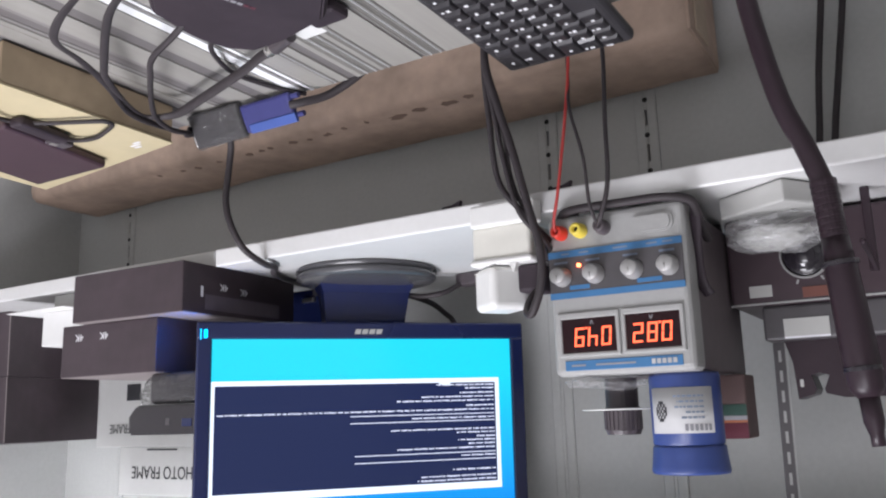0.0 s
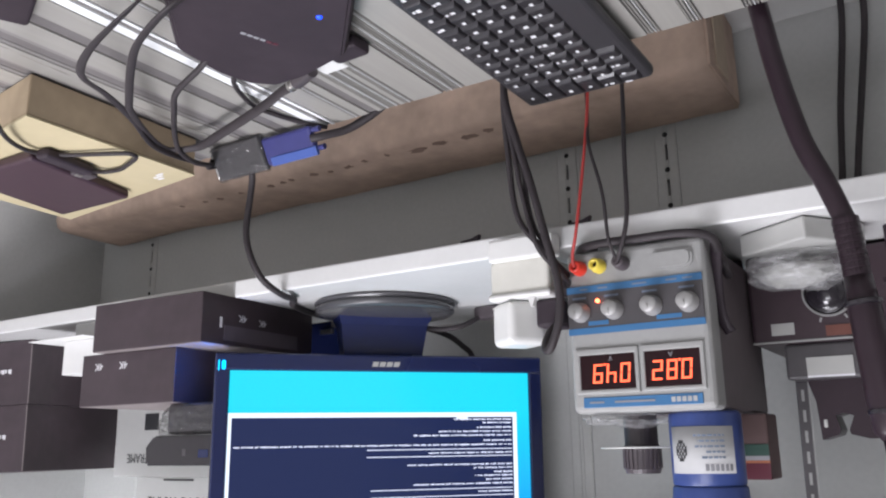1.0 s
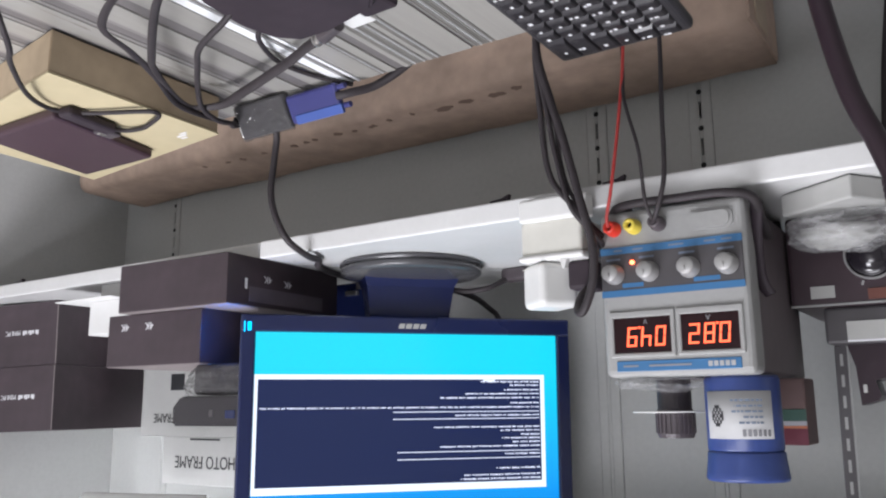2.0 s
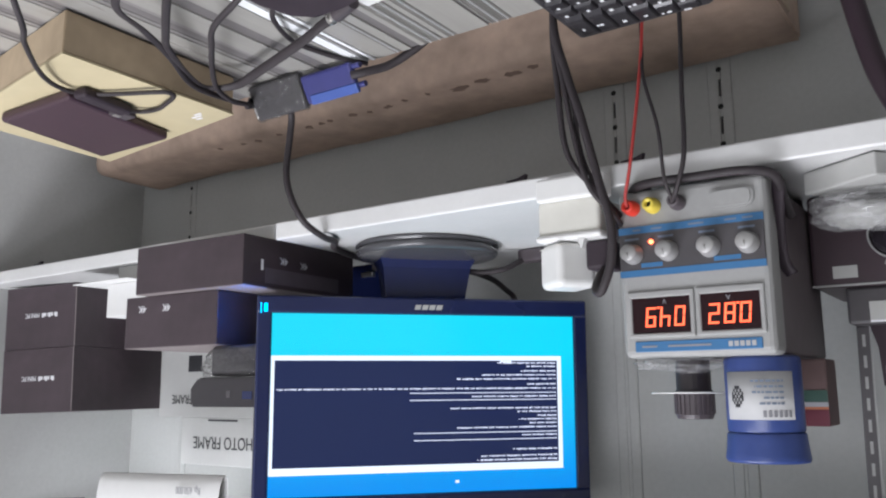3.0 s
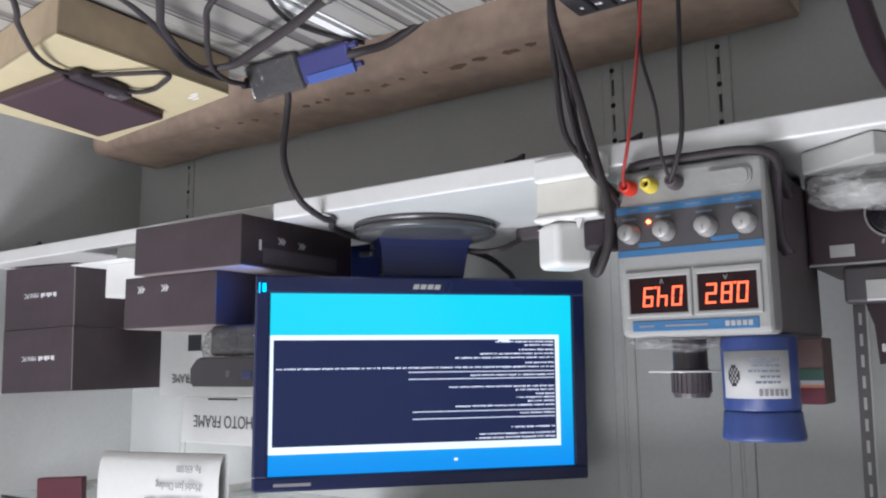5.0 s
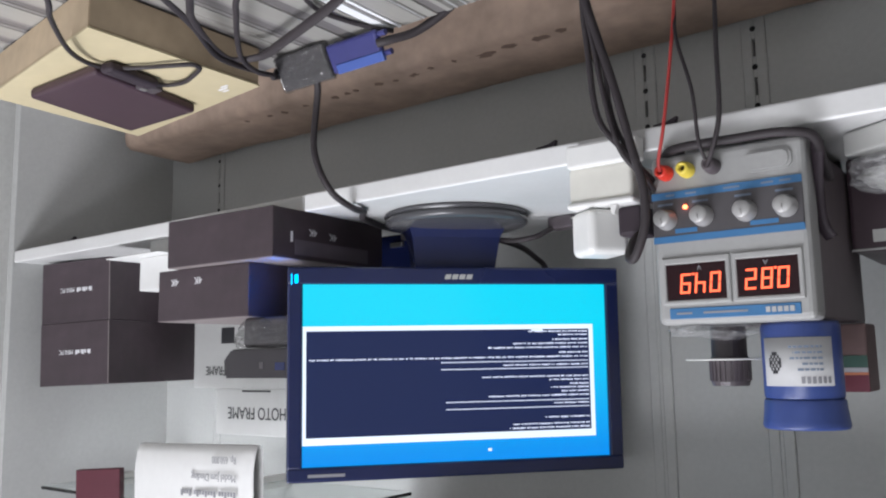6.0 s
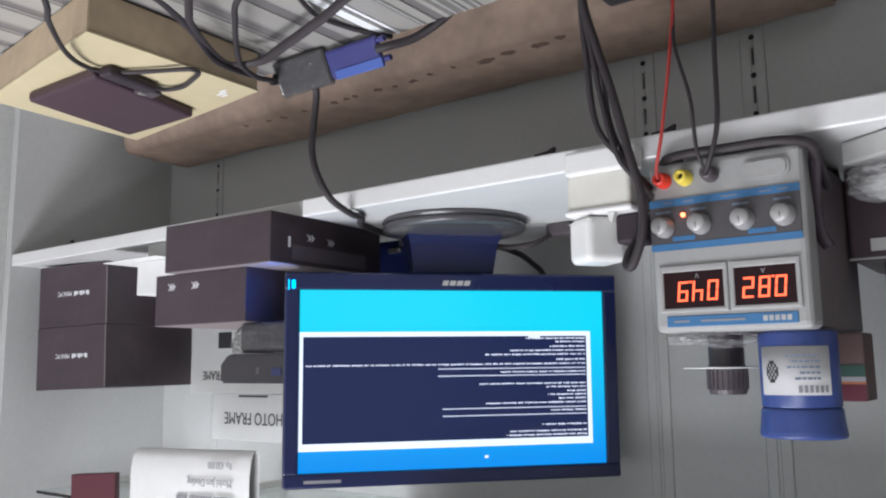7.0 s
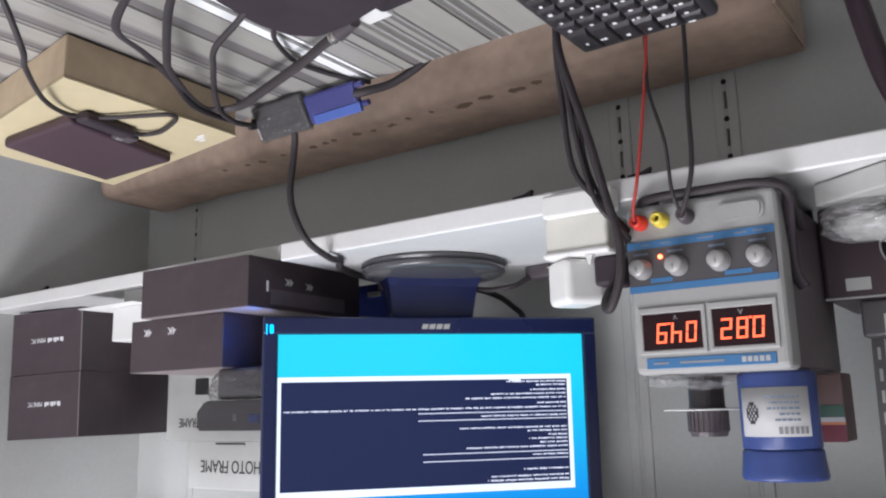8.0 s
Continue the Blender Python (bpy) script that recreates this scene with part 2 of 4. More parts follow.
def slab(name, lo, hi, mat, label, category):
    return thing(name, box(lo, hi), mat, label, category, kind="structure")


slab("floor", (-2.5, -3.2, -0.1), (2.45, 0.2, 0.0), M["floor"], "grey tiled floor of a small shop", "floor")
slab("ceiling", (-2.5, -3.2, 2.6), (2.45, 0.2, 2.7), M["ceil"], "plain white painted ceiling", "ceiling")
slab("wall_north", (-2.4, 0.06, 0.0), (2.33, 0.16, 2.6), M["wall"], "plain wall behind the steel shelving", "wall")
slab("wall_south", (-2.4, -3.2, 0.0), (2.33, -3.1, 2.6), M["wall"], "plain painted wall opposite the shelving", "wall")
slab("wall_east", (2.33, -3.2, 0.0), (2.45, 0.16, 2.6), M["wall"], "pale painted wall at the end of the shelving", "wall")
slab("wall_west", (-2.5, -3.2, 0.0), (-2.4, 0.16, 2.6), M["wall"], "plain painted wall", "wall")


def ceiling_light(x, y):
    root = tagged(empty("ceiling_light", pose(x, y, 2.6)), "white fluorescent ceiling light panel", "ceiling light", "ceiling lights")
    part("housing", box((-0.62, -0.32, -0.05), (0.62, 0.32, 0), 0.008), M["white_plastic"], root)
    part("diffuser", box((-0.6, -0.30, -0.075), (0.6, 0.30, -0.051), 0.01), M["tube_glow"], root)
    return root


for x, y, power in ((0.8, -1.3, 35), (0.1, -2.5, 26)):
    ceiling_light(x, y)
    area_lamp("ceiling_lamp", (x, y, 2.515), (x, y, 0), 1.15, 0.58, power, (1.0, 0.985, 0.96))


# ---- steel shelving against the wall ----
def back_panel(x0, x1):
    """A sheet-steel back panel that fills one bay."""
    thing("back_panel", box((x0 + 0.0162, 0.0, 0.1), (x1 - 0.0162, 0.02, 2.2), 0.0006, 1), M["panel"], "grey powder-coated steel back panel of shop shelving", "shelf panel", "steel back panels", kind="structure")


def upright(x):
    """A slotted post: pairs of slots, real openings over a black backing, with a dark disc for the round hole between
    them.
    """
    root = tagged(empty("upright", pose(x, 0, 0)), "grey slotted steel upright of shop shelving", "shelf upright", "slotted uprights", kind="structure")
    # solid backing, black to stand for shade inside the hollow post
    part("channel", box((-0.013, 0.012, 0.0), (0.013, 0.05, 2.25)), M["hole"], root, "black backing coloured as the shade inside the post")
    part("flange", box((-0.016, -0.002, 0.0), (-0.0018, 0.010, 2.25), 0.0012, 1), M["panel"], root)
    part("flange", box((0.0018, -0.002, 0.0), (0.016, 0.010, 2.25), 0.0012, 1), M["panel"], root)
    bm = bmesh.new()
    z = 0.731 - 13 * 0.0535
    while z < 0.86:
        for lo, hi in ((z - 0.0145, z - 0.0035), (z + 0.0035, z + 0.0145)):
            add_box(bm, (-0.0018, -0.0017, lo), (0.0018, 0.009, hi))
        z += 0.0535
    add_box(bm, (-0.0018, -0.0017, z - 0.0145), (0.0018, 0.009, 2.25))
    part("web", bm, M["panel"], root)
    # slightly proud dark discs paint the shade of round holes
    for k in range(9, 16):
        part("peg_hole_shade", lathe([(0, 0.0003), (0.0030, 0.0003), (0.0035, 0.0006), (0.0039, 0.0)], 14, pose(0, -0.002, 0.731 + (k - 13) * 0.0535, 90, 0, 0)), M["hole"], root)
    return root


POSTS = (-0.62, 0.299, 0.454, 1.427, 2.29)
for x in POSTS:
    upright(x)
for x0, x1 in zip(POSTS, POSTS[1:]):
    if x1 - x0 > 0.3:
        back_panel(x0, x1)
    else:
        thing("filler_panel", box((x0 + 0.0162, 0.0, 0.0), (x1 - 0.0162, 0.02, 2.2), 0.0006, 1), M["panel"], "grey steel strip between two shelving bays", "shelf panel", kind="structure")


def shop_shelf(x0, x1, front, z, label):
    root = tagged(empty("shop_shelf", pose(x0, 0, z)), label, "shelf", "steel shelves")
    w = x1 - x0
    part("deck", box((0, front + 0.0061, -0.0025), (w, -0.004, 0), 0.0008, 1), M["shelf"], root)
    part("front_lip", box((0, front, -0.022), (w, front + 0.0060, 0.0010), 0.0027, 4), M["shelf"], root)
    part("return_flange", box((0.002, front + 0.0061, -0.022), (w - 0.002, front + 0.02, -0.0205)), M["shelf"], root)
    part("side_flange", box((0, front + 0.0061, -0.022), (0.0015, -0.01, -0.0026)), M["shelf"], root)
    part("side_flange", box((w - 0.0015, front + 0.0061, -0.022), (w, -0.01, -0.0026)), M["shelf"], root)
    return root


def bracket_clip(x, y, z):
    bm = plate([(-0.007, 0.0), (-0.009, -0.008), (0.000, -0.0045), (0.014, -0.003), (0.014, 0.0)], 0.006)
    return thing("bracket_clip", bm, M["matte_black"], "small dark clip under the front lip of a shelf", "shelf clip", "shelf clips", m=pose(x, y, z))


shop_shelf(-0.62, 0.767, LIP, SHELF, "white steel shop shelf with a folded front lip")
shop_shelf(0.80, 1.596, -0.348, SHELF_A, "white steel shop shelf carrying black cartons")
for x, y, z in ((0.412, -0.372, SHELF), (0.283, -0.372, SHELF), (1.405, -0.340, SHELF_A)):
    bracket_clip(x, y, z - 0.0222)
# added strip, hidden from view, that blocks a light leak between the shelves
thing("light_stop_strip", box((0.7672, -0.30, SHELF_A - 0.004), (0.7998, -0.004, SHELF_A - 0.001)), M["shelf"], "unseen white strip added to stop light leaking between shelves", "shelf strip", kind="structure")
# two shelves out of view, added to shade the back panel below them
shop_shelf(-0.62, 0.85, -0.379, 1.42, "unseen steel shelf added to shade the panel behind the power supply")
shop_shelf(0.80, 1.596, -0.30, 1.62, "unseen steel shelf added to shade the panel behind the cartons")
slab("end_panel", (1.597, -0.349, 0.0), (1.617, 0.0, 2.2), M["panel"], "grey steel end panel closing the shelving", "shelf panel")
shop_shelf(-0.62, 1.596, -0.40, 0.55, "lower steel shelf deck behind the bench")

# ---- bench ----
bench = tagged(empty("workbench"), "workbench with a pale grey and white ribbed top", "table")
part("tabletop", box((-0.9, -2.2, BENCH - 0.03), (0.957, -0.4415, BENCH - 0.0035), 0.002), M["stripe_a"], bench)
for x in (-0.85, 0.92):
    for y in (-2.1, -0.55):
        part("leg", box((x - 0.02, y - 0.02, 0), (x + 0.02, y + 0.02, BENCH - 0.03), 0.003), M["grey_plastic"], bench)
rib_rng = random.Random(5)
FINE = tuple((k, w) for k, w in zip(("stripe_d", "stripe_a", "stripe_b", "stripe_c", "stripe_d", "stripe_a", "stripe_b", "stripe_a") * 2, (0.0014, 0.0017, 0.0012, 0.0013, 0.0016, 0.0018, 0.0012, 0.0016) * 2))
ribs = []  # kind and width, from the bench's left end onwards
reach = -0.35
while reach < 0.327:
    group = [("stripe_a", rib_rng.uniform(0.022, 0.036))] + list(FINE[:rib_rng.randint(6, 14)]) + ([("stripe_b", rib_rng.uniform(0.008, 0.013))] if rib_rng.random() < 0.5 else [])
    ribs += group
    reach += sum(w for _, w in group)
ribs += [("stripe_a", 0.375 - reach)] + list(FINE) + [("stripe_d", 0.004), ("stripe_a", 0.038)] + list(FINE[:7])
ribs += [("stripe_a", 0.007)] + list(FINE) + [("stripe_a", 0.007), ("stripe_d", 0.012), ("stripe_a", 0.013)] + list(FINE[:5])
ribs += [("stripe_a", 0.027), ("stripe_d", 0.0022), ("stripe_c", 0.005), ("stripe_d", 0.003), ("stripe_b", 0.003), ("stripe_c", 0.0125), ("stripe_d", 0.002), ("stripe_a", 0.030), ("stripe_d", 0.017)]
reach = -0.35 + sum(w for _, w in ribs)
while reach < 0.93:
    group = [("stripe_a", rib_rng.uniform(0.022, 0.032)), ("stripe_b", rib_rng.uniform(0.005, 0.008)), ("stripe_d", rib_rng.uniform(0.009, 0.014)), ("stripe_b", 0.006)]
    ribs += group
    reach += sum(w for _, w in group)
x = -0.35
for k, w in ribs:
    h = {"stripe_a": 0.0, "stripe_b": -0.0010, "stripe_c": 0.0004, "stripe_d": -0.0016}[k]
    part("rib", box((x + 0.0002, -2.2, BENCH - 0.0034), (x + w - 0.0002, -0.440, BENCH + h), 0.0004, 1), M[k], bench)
    x += w


# ---- monitor ----
def monitor():
    root = tagged(empty("monitor", pose(0.640, -0.221, SHELF, 0, 0, -48.2)), "black flat computer monitor showing a console window on a blue desktop", "monitor")
    part("base_disc", lathe([(0, 0), (0.094, 0), (0.0965, 0.0015), (0.0965, 0.0045), (0.0925, 0.006), (0.0925, 0.0075), (0.0955, 0.009), (0.0955, 0.0135), (0.0915, 0.0165), (0.085, 0.0178), (0.05, 0.0198), (0, 0.0205)], 64), M["disc"], root, "round glossy black base", True)
    bm = bmesh.new()
    for i, (z, wx, y0, y1) in enumerate(((0.016, 0.066, -0.01, 0.05), (0.03, 0.060, 0.0, 0.046), (0.09, 0.052, 0.014, 0.044), (0.16, 0.050, 0.020, 0.050))):
        if i:
            a = [bm.verts.new(v) for v in ((-pw, py0, pz), (pw, py0, pz), (pw, py1, pz), (-pw, py1, pz))]
            b = [bm.verts.new(v) for v in ((-wx, y0, z), (wx, y0, z), (wx, y1, z), (-wx, y1, z))]
            for k in range(4):
                bm.faces.new((a[k], a[(k + 1) % 4], b[(k + 1) % 4], b[k]))
        pz, pw, py0, py1 = z, wx, y0, y1
    part("neck", bm, M["bezel"], root)
    tilt = pose(0, -0.0041, 0.2084, -1.4, 0, 0)
    W, H, sw, sh = 0.2224, 0.1333, 0.203, 0.1141
    dz = -0.0035
    frame_bm = bmesh.new()
    add_box(frame_bm, (-W, -0.004, sh), (W, 0.012, H + dz + 0.003), 0.003)
    add_box(frame_bm, (-W, -0.004, -H + dz), (W, 0.012, -sh), 0.003)
    add_box(frame_bm, (-W, -0.004, -sh - 0.002), (-sw, 0.012, sh + 0.002), 0.003)
    add_box(frame_bm, (sw, -0.004, -sh - 0.002), (W, 0.012, sh + 0.002), 0.003)
    f = part("bezel", frame_bm, M["bezel"], root, "dark glossy screen surround")
    f.matrix_local = tilt
    back = part("back_shell", box((-W + 0.002, 0.011, -H + dz + 0.002), (W - 0.002, 0.045, H + dz + 0.001), 0.012, 3), M["black"], root)
    back.matrix_local = tilt
    scr = part("screen", box((-sw, 0.0, -sh), (sw, 0.010, sh)), M["desk"], root, "lit blue desktop picture")
    scr.matrix_local = tilt

    def on(u0, u1, v0, v1, mat, lift, name, parent=scr):
        return part(name, box((-sw + 2 * sw * u0, -lift, -sh + 2 * sh * v0), (-sw + 2 * sw * u1, -lift + 0.0002, -sh + 2 * sh * v1)), mat, parent)

    on(0.045, 0.9995, 0.235, 0.885, M["scr_white"], 0.0004, "window_frame")
    on(0.060, 0.989, 0.262, 0.845, M["scr_navy"], 0.0008, "console")
    rng = random.Random(3)
    lines = ((0.275, 0.20), (0.295, 0.10), (0.322, 0.12), (0.345, 0.26), (0.368, 0.34), (0.398, 0.10), (0.422, 0.91), (0.447, 0.49, 1), (0.468, 0.29), (0.487, 0.49, 1), (0.535, 0.36), (0.556, 0.14), (0.580, 0.06), (0.600, 0.13), (0.622, 0.09), (0.645, 0.34), (0.672, 0.48, 1), (0.690, 0.12), (0.712, 0.48, 1), (0.770, 0.15), (0.806, 0.26), (0.828, 0.27))
    for v, w, *rule in lines:
        u = 0.066
        bm = bmesh.new()
        word = rng.randint(2, 9)
        while u < 0.066 + w:
            d = 0.0055 if rule else rng.choice((0.0030, 0.0042, 0.0052))
            top = 0.0026 if rule else rng.choice((0.0026, 0.0040, 0.0052))
            low = 0.0026 if rule else rng.choice((0.0030, 0.0030, 0.0046))
            add_box(bm, (-sw + 2 * sw * u, -0.0013, -sh + 2 * sh * (v - low)), (-sw + 2 * sw * (u + d), -0.0011, -sh + 2 * sh * (v + top)))
            word -= 1
            u += d + (0.0014 if rule or word else 0.0056)
            word = word or rng.randint(2, 10)
        part("text_line", bm, M["scr_text"], scr)
    on(0.22, 0.26, 0.263, 0.272, M["scr_white"], 0.0014, "title_mark")
    on(0.40, 0.412, 0.935, 0.95, M["scr_white"], 0.0006, "pointer")
    # maker's mark as plain slanted shapes
    mark = bmesh.new()
    slant = Matrix(((1, 0, 0.3, 0.038), (0, 1, 0, 0), (0, 0, 1, 0), (0, 0, 0, 1)))
    for k in range(4):
        add_box(mark, (-0.0185 + k * 0.0096, -0.0046, -0.1270), (-0.0108 + k * 0.0096, -0.0041, -0.1206), 0, 1, slant)
    lg = part("maker_mark", mark, M["old_card"], root, "silver maker's mark")
    lg.matrix_local = tilt
    for nm, lo, hi in (("power_lamp", (0.209, -0.0055, -0.1265), (0.2135, -0.0038, -0.1155)), ("power_lamp", (0.2165, -0.0055, -0.1275), (0.2178, -0.0038, -0.1135))):
        p = part(nm, box(lo, hi, 0.0008, 1), M["led_cyan"], root, "lit cyan power light")
        p.matrix_local = tilt
    # added emitter, hidden behind the bezel, casts blue spill on the cartons
    edge = part("spill_emitter", box((W - 0.004, 0.013, -0.1270), (W - 0.0018, 0.023, -0.1130)), M["led_spill"], root, "hidden emitter added to cast the power light's blue spill")
    edge.matrix_local = tilt
    st = part("model_sticker", box((0.150, -0.0046, 0.1225), (0.196, -0.0041, 0.1262)), M["grey_print"], root)
    st.matrix_local = tilt
    return root


desk = bpy.data.materials.new("screen_desktop")
desk.use_nodes = True
nt = desk.node_tree
tc, sp, rp = nt.nodes.new("ShaderNodeTexCoord"), nt.nodes.new("ShaderNodeSeparateXYZ"), nt.nodes.new("ShaderNodeValToRGB")
mr = nt.nodes.new("ShaderNodeMapRange")
mr.inputs["From Min"].default_value, mr.inputs["From Max"].default_value = -0.1141, 0.1141
nt.links.new(tc.outputs["Object"], sp.inputs[0])
nt.links.new(sp.outputs["Z"], mr.inputs["Value"])
nt.links.new(mr.outputs["Result"], rp.inputs["Fac"])
rp.color_ramp.elements[0].color, rp.color_ramp.elements[0].position = (0.012, 0.70, 0.88, 1), 0.2
rp.color_ramp.elements[1].color, rp.color_ramp.elements[1].position = (0.0, 0.29, 0.82, 1), 0.95
b = nt.nodes["Principled BSDF"]
b.inputs["Base Color"].default_value = (0.01, 0.01, 0.02, 1)
b.inputs["Roughness"].default_value = 0.2
b.inputs["Emission Strength"].default_value = 1.0
nt.links.new(rp.outputs["Color"], b.inputs["Emission Color"])
M["desk"] = desk
monitor()


# ---- bench power supply ----
SEGS = {"0": "abcdef", "2": "abdeg", "4": "bcfg", "9": "abcdfg", "8": "abcdefg"}


def digit(ch, x, z, w, h, parent, dot=False):
    t, g = 0.0024, 0.0004
    lean = Matrix(((1, 0, 0.1, -0.1 * z), (0, 1, 0, 0), (0, 0, 1, 0), (0, 0, 0, 1)))
    spots = dict(a=(0, h - t, w, h), d=(0, 0, w, t), g=(0, h / 2 - t / 2, w, h / 2 + t / 2), f=(0, h / 2, t, h), b=(w - t, h / 2, w, h), e=(0, 0, t, h / 2), c=(w - t, 0, w, h / 2))
    for s in SEGS[ch]:
        x0, z0, x1, z1 = spots[s]
        part("segment", box((x + x0 + g, -0.0021, z + z0 + g), (x + x1 - g, -0.0016, z + z1 - g), 0, 1, lean), M["seg"], parent)
    if dot:
        part("decimal_point", box((x + w + 0.001, -0.0021, z), (x + w + 0.0028, -0.0016, z + 0.0018)), M["seg"], parent)


def power_supply():
    # local: x 0..0.134 to the right, z up from the feet, front face at y = 0
    root = tagged(empty("bench_power_supply", pose(0.160, -0.392, SHELF)), "grey bench power supply with two red lit digit displays", "power supply")
    W, Z0, Z1 = 0.134, 0.0115, 0.166
    front = bmesh.new()
    add_box(front, (0, 0.0, Z0), (W, 0.035, Z1), 0.006, 3)
    fp = part("front_panel", front, M["grey_plastic"], root, "light grey moulded front", True)
    for p in fp.data.polygons:
        p.use_smooth = False
    part("case", box((0.002, 0.033, Z0 + 0.002), (W - 0.002, 0.215, Z1 - 0.002), 0.002), M["psu_case"], root, "dark grey sheet steel case")
    for x in (0.015, W - 0.015):
        for y in (0.03, 0.19):
            part("foot", lathe([(0, 0), (0.007, 0), (0.008, 0.0117), (0, 0.0117)], 16, pose(x, y, 0)), M["black"], root)
    x_of = lambda wx: wx - 0.160
    z_of = lambda wz: wz - SHELF
    strip = part("control_strip", box((x_of(0.1635), -0.0012, z_of(0.966)), (x_of(0.2935), 0.001, z_of(1.0125)), 0.0008, 1), M["dark_grey"], root, "dark control strip with blue edges")
    part("blue_band", box((x_of(0.1635), -0.0016, z_of(0.966)), (x_of(0.2935), -0.0008, z_of(0.9725))), M["blue_print"], strip)
    part("blue_band", box((x_of(0.1635), -0.0016, z_of(1.0065)), (x_of(0.2935), -0.0008, z_of(1.0125))), M["blue_print"], strip)
    for a, b in ((0.253, 0.273), (0.184, 0.207)):
        part("blue_tag", box((x_of(a), -0.0016, z_of(1.0005)), (x_of(b), -0.0009, z_of(1.0045))), M["blue_print"], strip)
    for a in (0.274, 0.242, 0.205, 0.171):
        part("legend", box((x_of(a), -0.0016, z_of(0.9765)), (x_of(a) + 0.014, -0.0009, z_of(0.9785))), M["muted_print"], strip)
    for a, b in ((0.172, 0.181), (0.186, 0.196), (0.214, 0.228), (0.252, 0.262), (0.272, 0.280)):
        part("legend", box((x_of(a), -0.0020, z_of(0.9685)), (x_of(b), -0.0015, z_of(0.9702))), M["muted_print"], strip)
    for x in (0.280, 0.247, 0.210, 0.177):
        bm = lathe([(0, 0.0), (0.0095, 0.0), (0.0095, 0.002), (0.0082, 0.004), (0.0078, 0.014), (0.0066, 0.0155), (0, 0.0158)], 28, pose(x_of(x), -0.001, z_of(0.9915), 90, 0, 0))
        add_box(bm, (x_of(x) - 0.0006, -0.0172, z_of(0.9915)), (x_of(x) + 0.0006, -0.0165, z_of(0.9915) + 0.006))
        part("knob", bm, M["knob"], root, "silvery grey control knob", True)
    part("indicator_lamp", lathe([(0.0019, 0), (0.0019, 0.002), (0.0013, 0.0032), (0, 0.0037)], 14, pose(x_of(0.2625), -0.001, z_of(0.9815), 90, 0, 0)), M["led_red"], root, "small lit red lamp", True)
    for x, k, lab in ((0.279, "red_plastic", "red binding post"), (0.2592, "yellow", "yellow binding post"), (0.236, "black", "black binding post")):
        post = part("binding_post", lathe([(0.0072, 0), (0.0072, 0.005), (0.006, 0.006), (0.006, 0.014), (0.0045, 0.0155), (0.003, 0.0155), (0.003, 0.009), (0, 0.009)], 20, pose(x_of(x), 0, z_of(0.9485), 90, 0, 0)), M[k], root, lab, True)
        # dark disc puts the shade of the socket's recess into colour
        part("socket_hole", lathe([(0, 0.0), (0.0029, 0)], 14, pose(x_of(x), -0.0095, z_of(0.9485), 90, 0, 0)), M["hole"], post)
    part("switch_recess", plate(round_outline(x_of(0.170), z_of(0.9415), x_of(0.2085), z_of(0.9595), 0.007), 0.004, 0.0, pose(0, -0.0022, 0)), M["grey_plastic"], root, "raised oval plate")
    part("switch_plate", plate(round_outline(x_of(0.1725), z_of(0.9435), x_of(0.206), z_of(0.9575), 0.0055), 0.004, 0.0, pose(0, -0.0040, 0)), M["grey_plastic"], root)
    for x0, x1, text, xs in ((0.2265, 0.2875, "049", 0.2350), (0.1672, 0.2250, "082", 0.1785)):
        rim = bmesh.new()
        a0, a1, z0, z1 = x_of(x0), x_of(x1), z_of(1.0265), z_of(1.0685)
        add_box(rim, (a0, -0.0026, z0), (a1, 0.001, z0 + 0.006), 0.0012)
        add_box(rim, (a0, -0.0026, z1 - 0.004), (a1, 0.001, z1), 0.0012)
        add_box(rim, (a0, -0.0026, z0 + 0.004), (a0 + 0.004, 0.001, z1 - 0.002), 0.0012)
        add_box(rim, (a1 - 0.004, -0.0026, z0 + 0.004), (a1, 0.001, z1 - 0.002), 0.0012)
        win = part("display_window", box((a0 + 0.003, -0.0015, z0 + 0.004), (a1 - 0.003, 0.0008, z1 - 0.003)), M["led_dark"], root, "dark red display window with lit digits")
        part("window_rim", rim, M["grey_plastic"], win)
        for i, ch in enumerate(text):
            digit(ch, x_of(xs) + i * 0.0132 - 0.001, z_of(1.041), 0.0098, 0.0182, win, dot=(i == (1 if text == "049" else 0)))
        words("V" if text == "049" else "A", 0.0062, M["grey_print"], pose(x_of(xs) + 0.0165, -0.0017, z_of(1.0345)) @ FRONT, win, "unit_mark")
    lab = part("name_strip", box((x_of(0.1715), -0.001, z_of(1.0715)), (x_of(0.2825), 0.001, z_of(1.0810)), 0.0005, 1), M["blue_print"], root, "blue name strip")
    for k in range(5):
        part("maker_mark", box((x_of(0.1765) + k * 0.0048, -0.0016, z_of(1.0740)), (x_of(0.1765) + k * 0.0048 + 0.0036, -0.0009, z_of(1.0785))), M["tub_label"], lab)
    for a, b in ((0.214, 0.252), (0.262, 0.276)):
        part("legend", box((x_of(a), -0.0014, z_of(1.0755)), (x_of(b), -0.0009, z_of(1.0772))), M["grey_print"], lab)
    part("carry_handle", tube([(W + 0.001, 0.010, 0.016), (W + 0.006, 0.022, 0.05), (W + 0.007, 0.028, 0.075), (W + 0.005, 0.032, 0.088), (W + 0.001, 0.036, 0.096)], 0.006, 10, 8, 0.4), M["matte_black"], root, "dark plastic carrying handle", True).location = (-W - 0.008, 0.006, 0)
    # dark cord along the foot and round the side
    part("case_edge", tube([(W + 0.0, 0.03, 0.010), (W * 0.8, -0.006, 0.0085), (W * 0.4, -0.007, 0.0085), (0.015, -0.006, 0.0095), (-0.006, 0.006, 0.014), (-0.007, 0.03, 0.03), (-0.006, 0.06, 0.04)], 0.0044, 8), M["cable"], root, "dark rubber cord round the case", True)
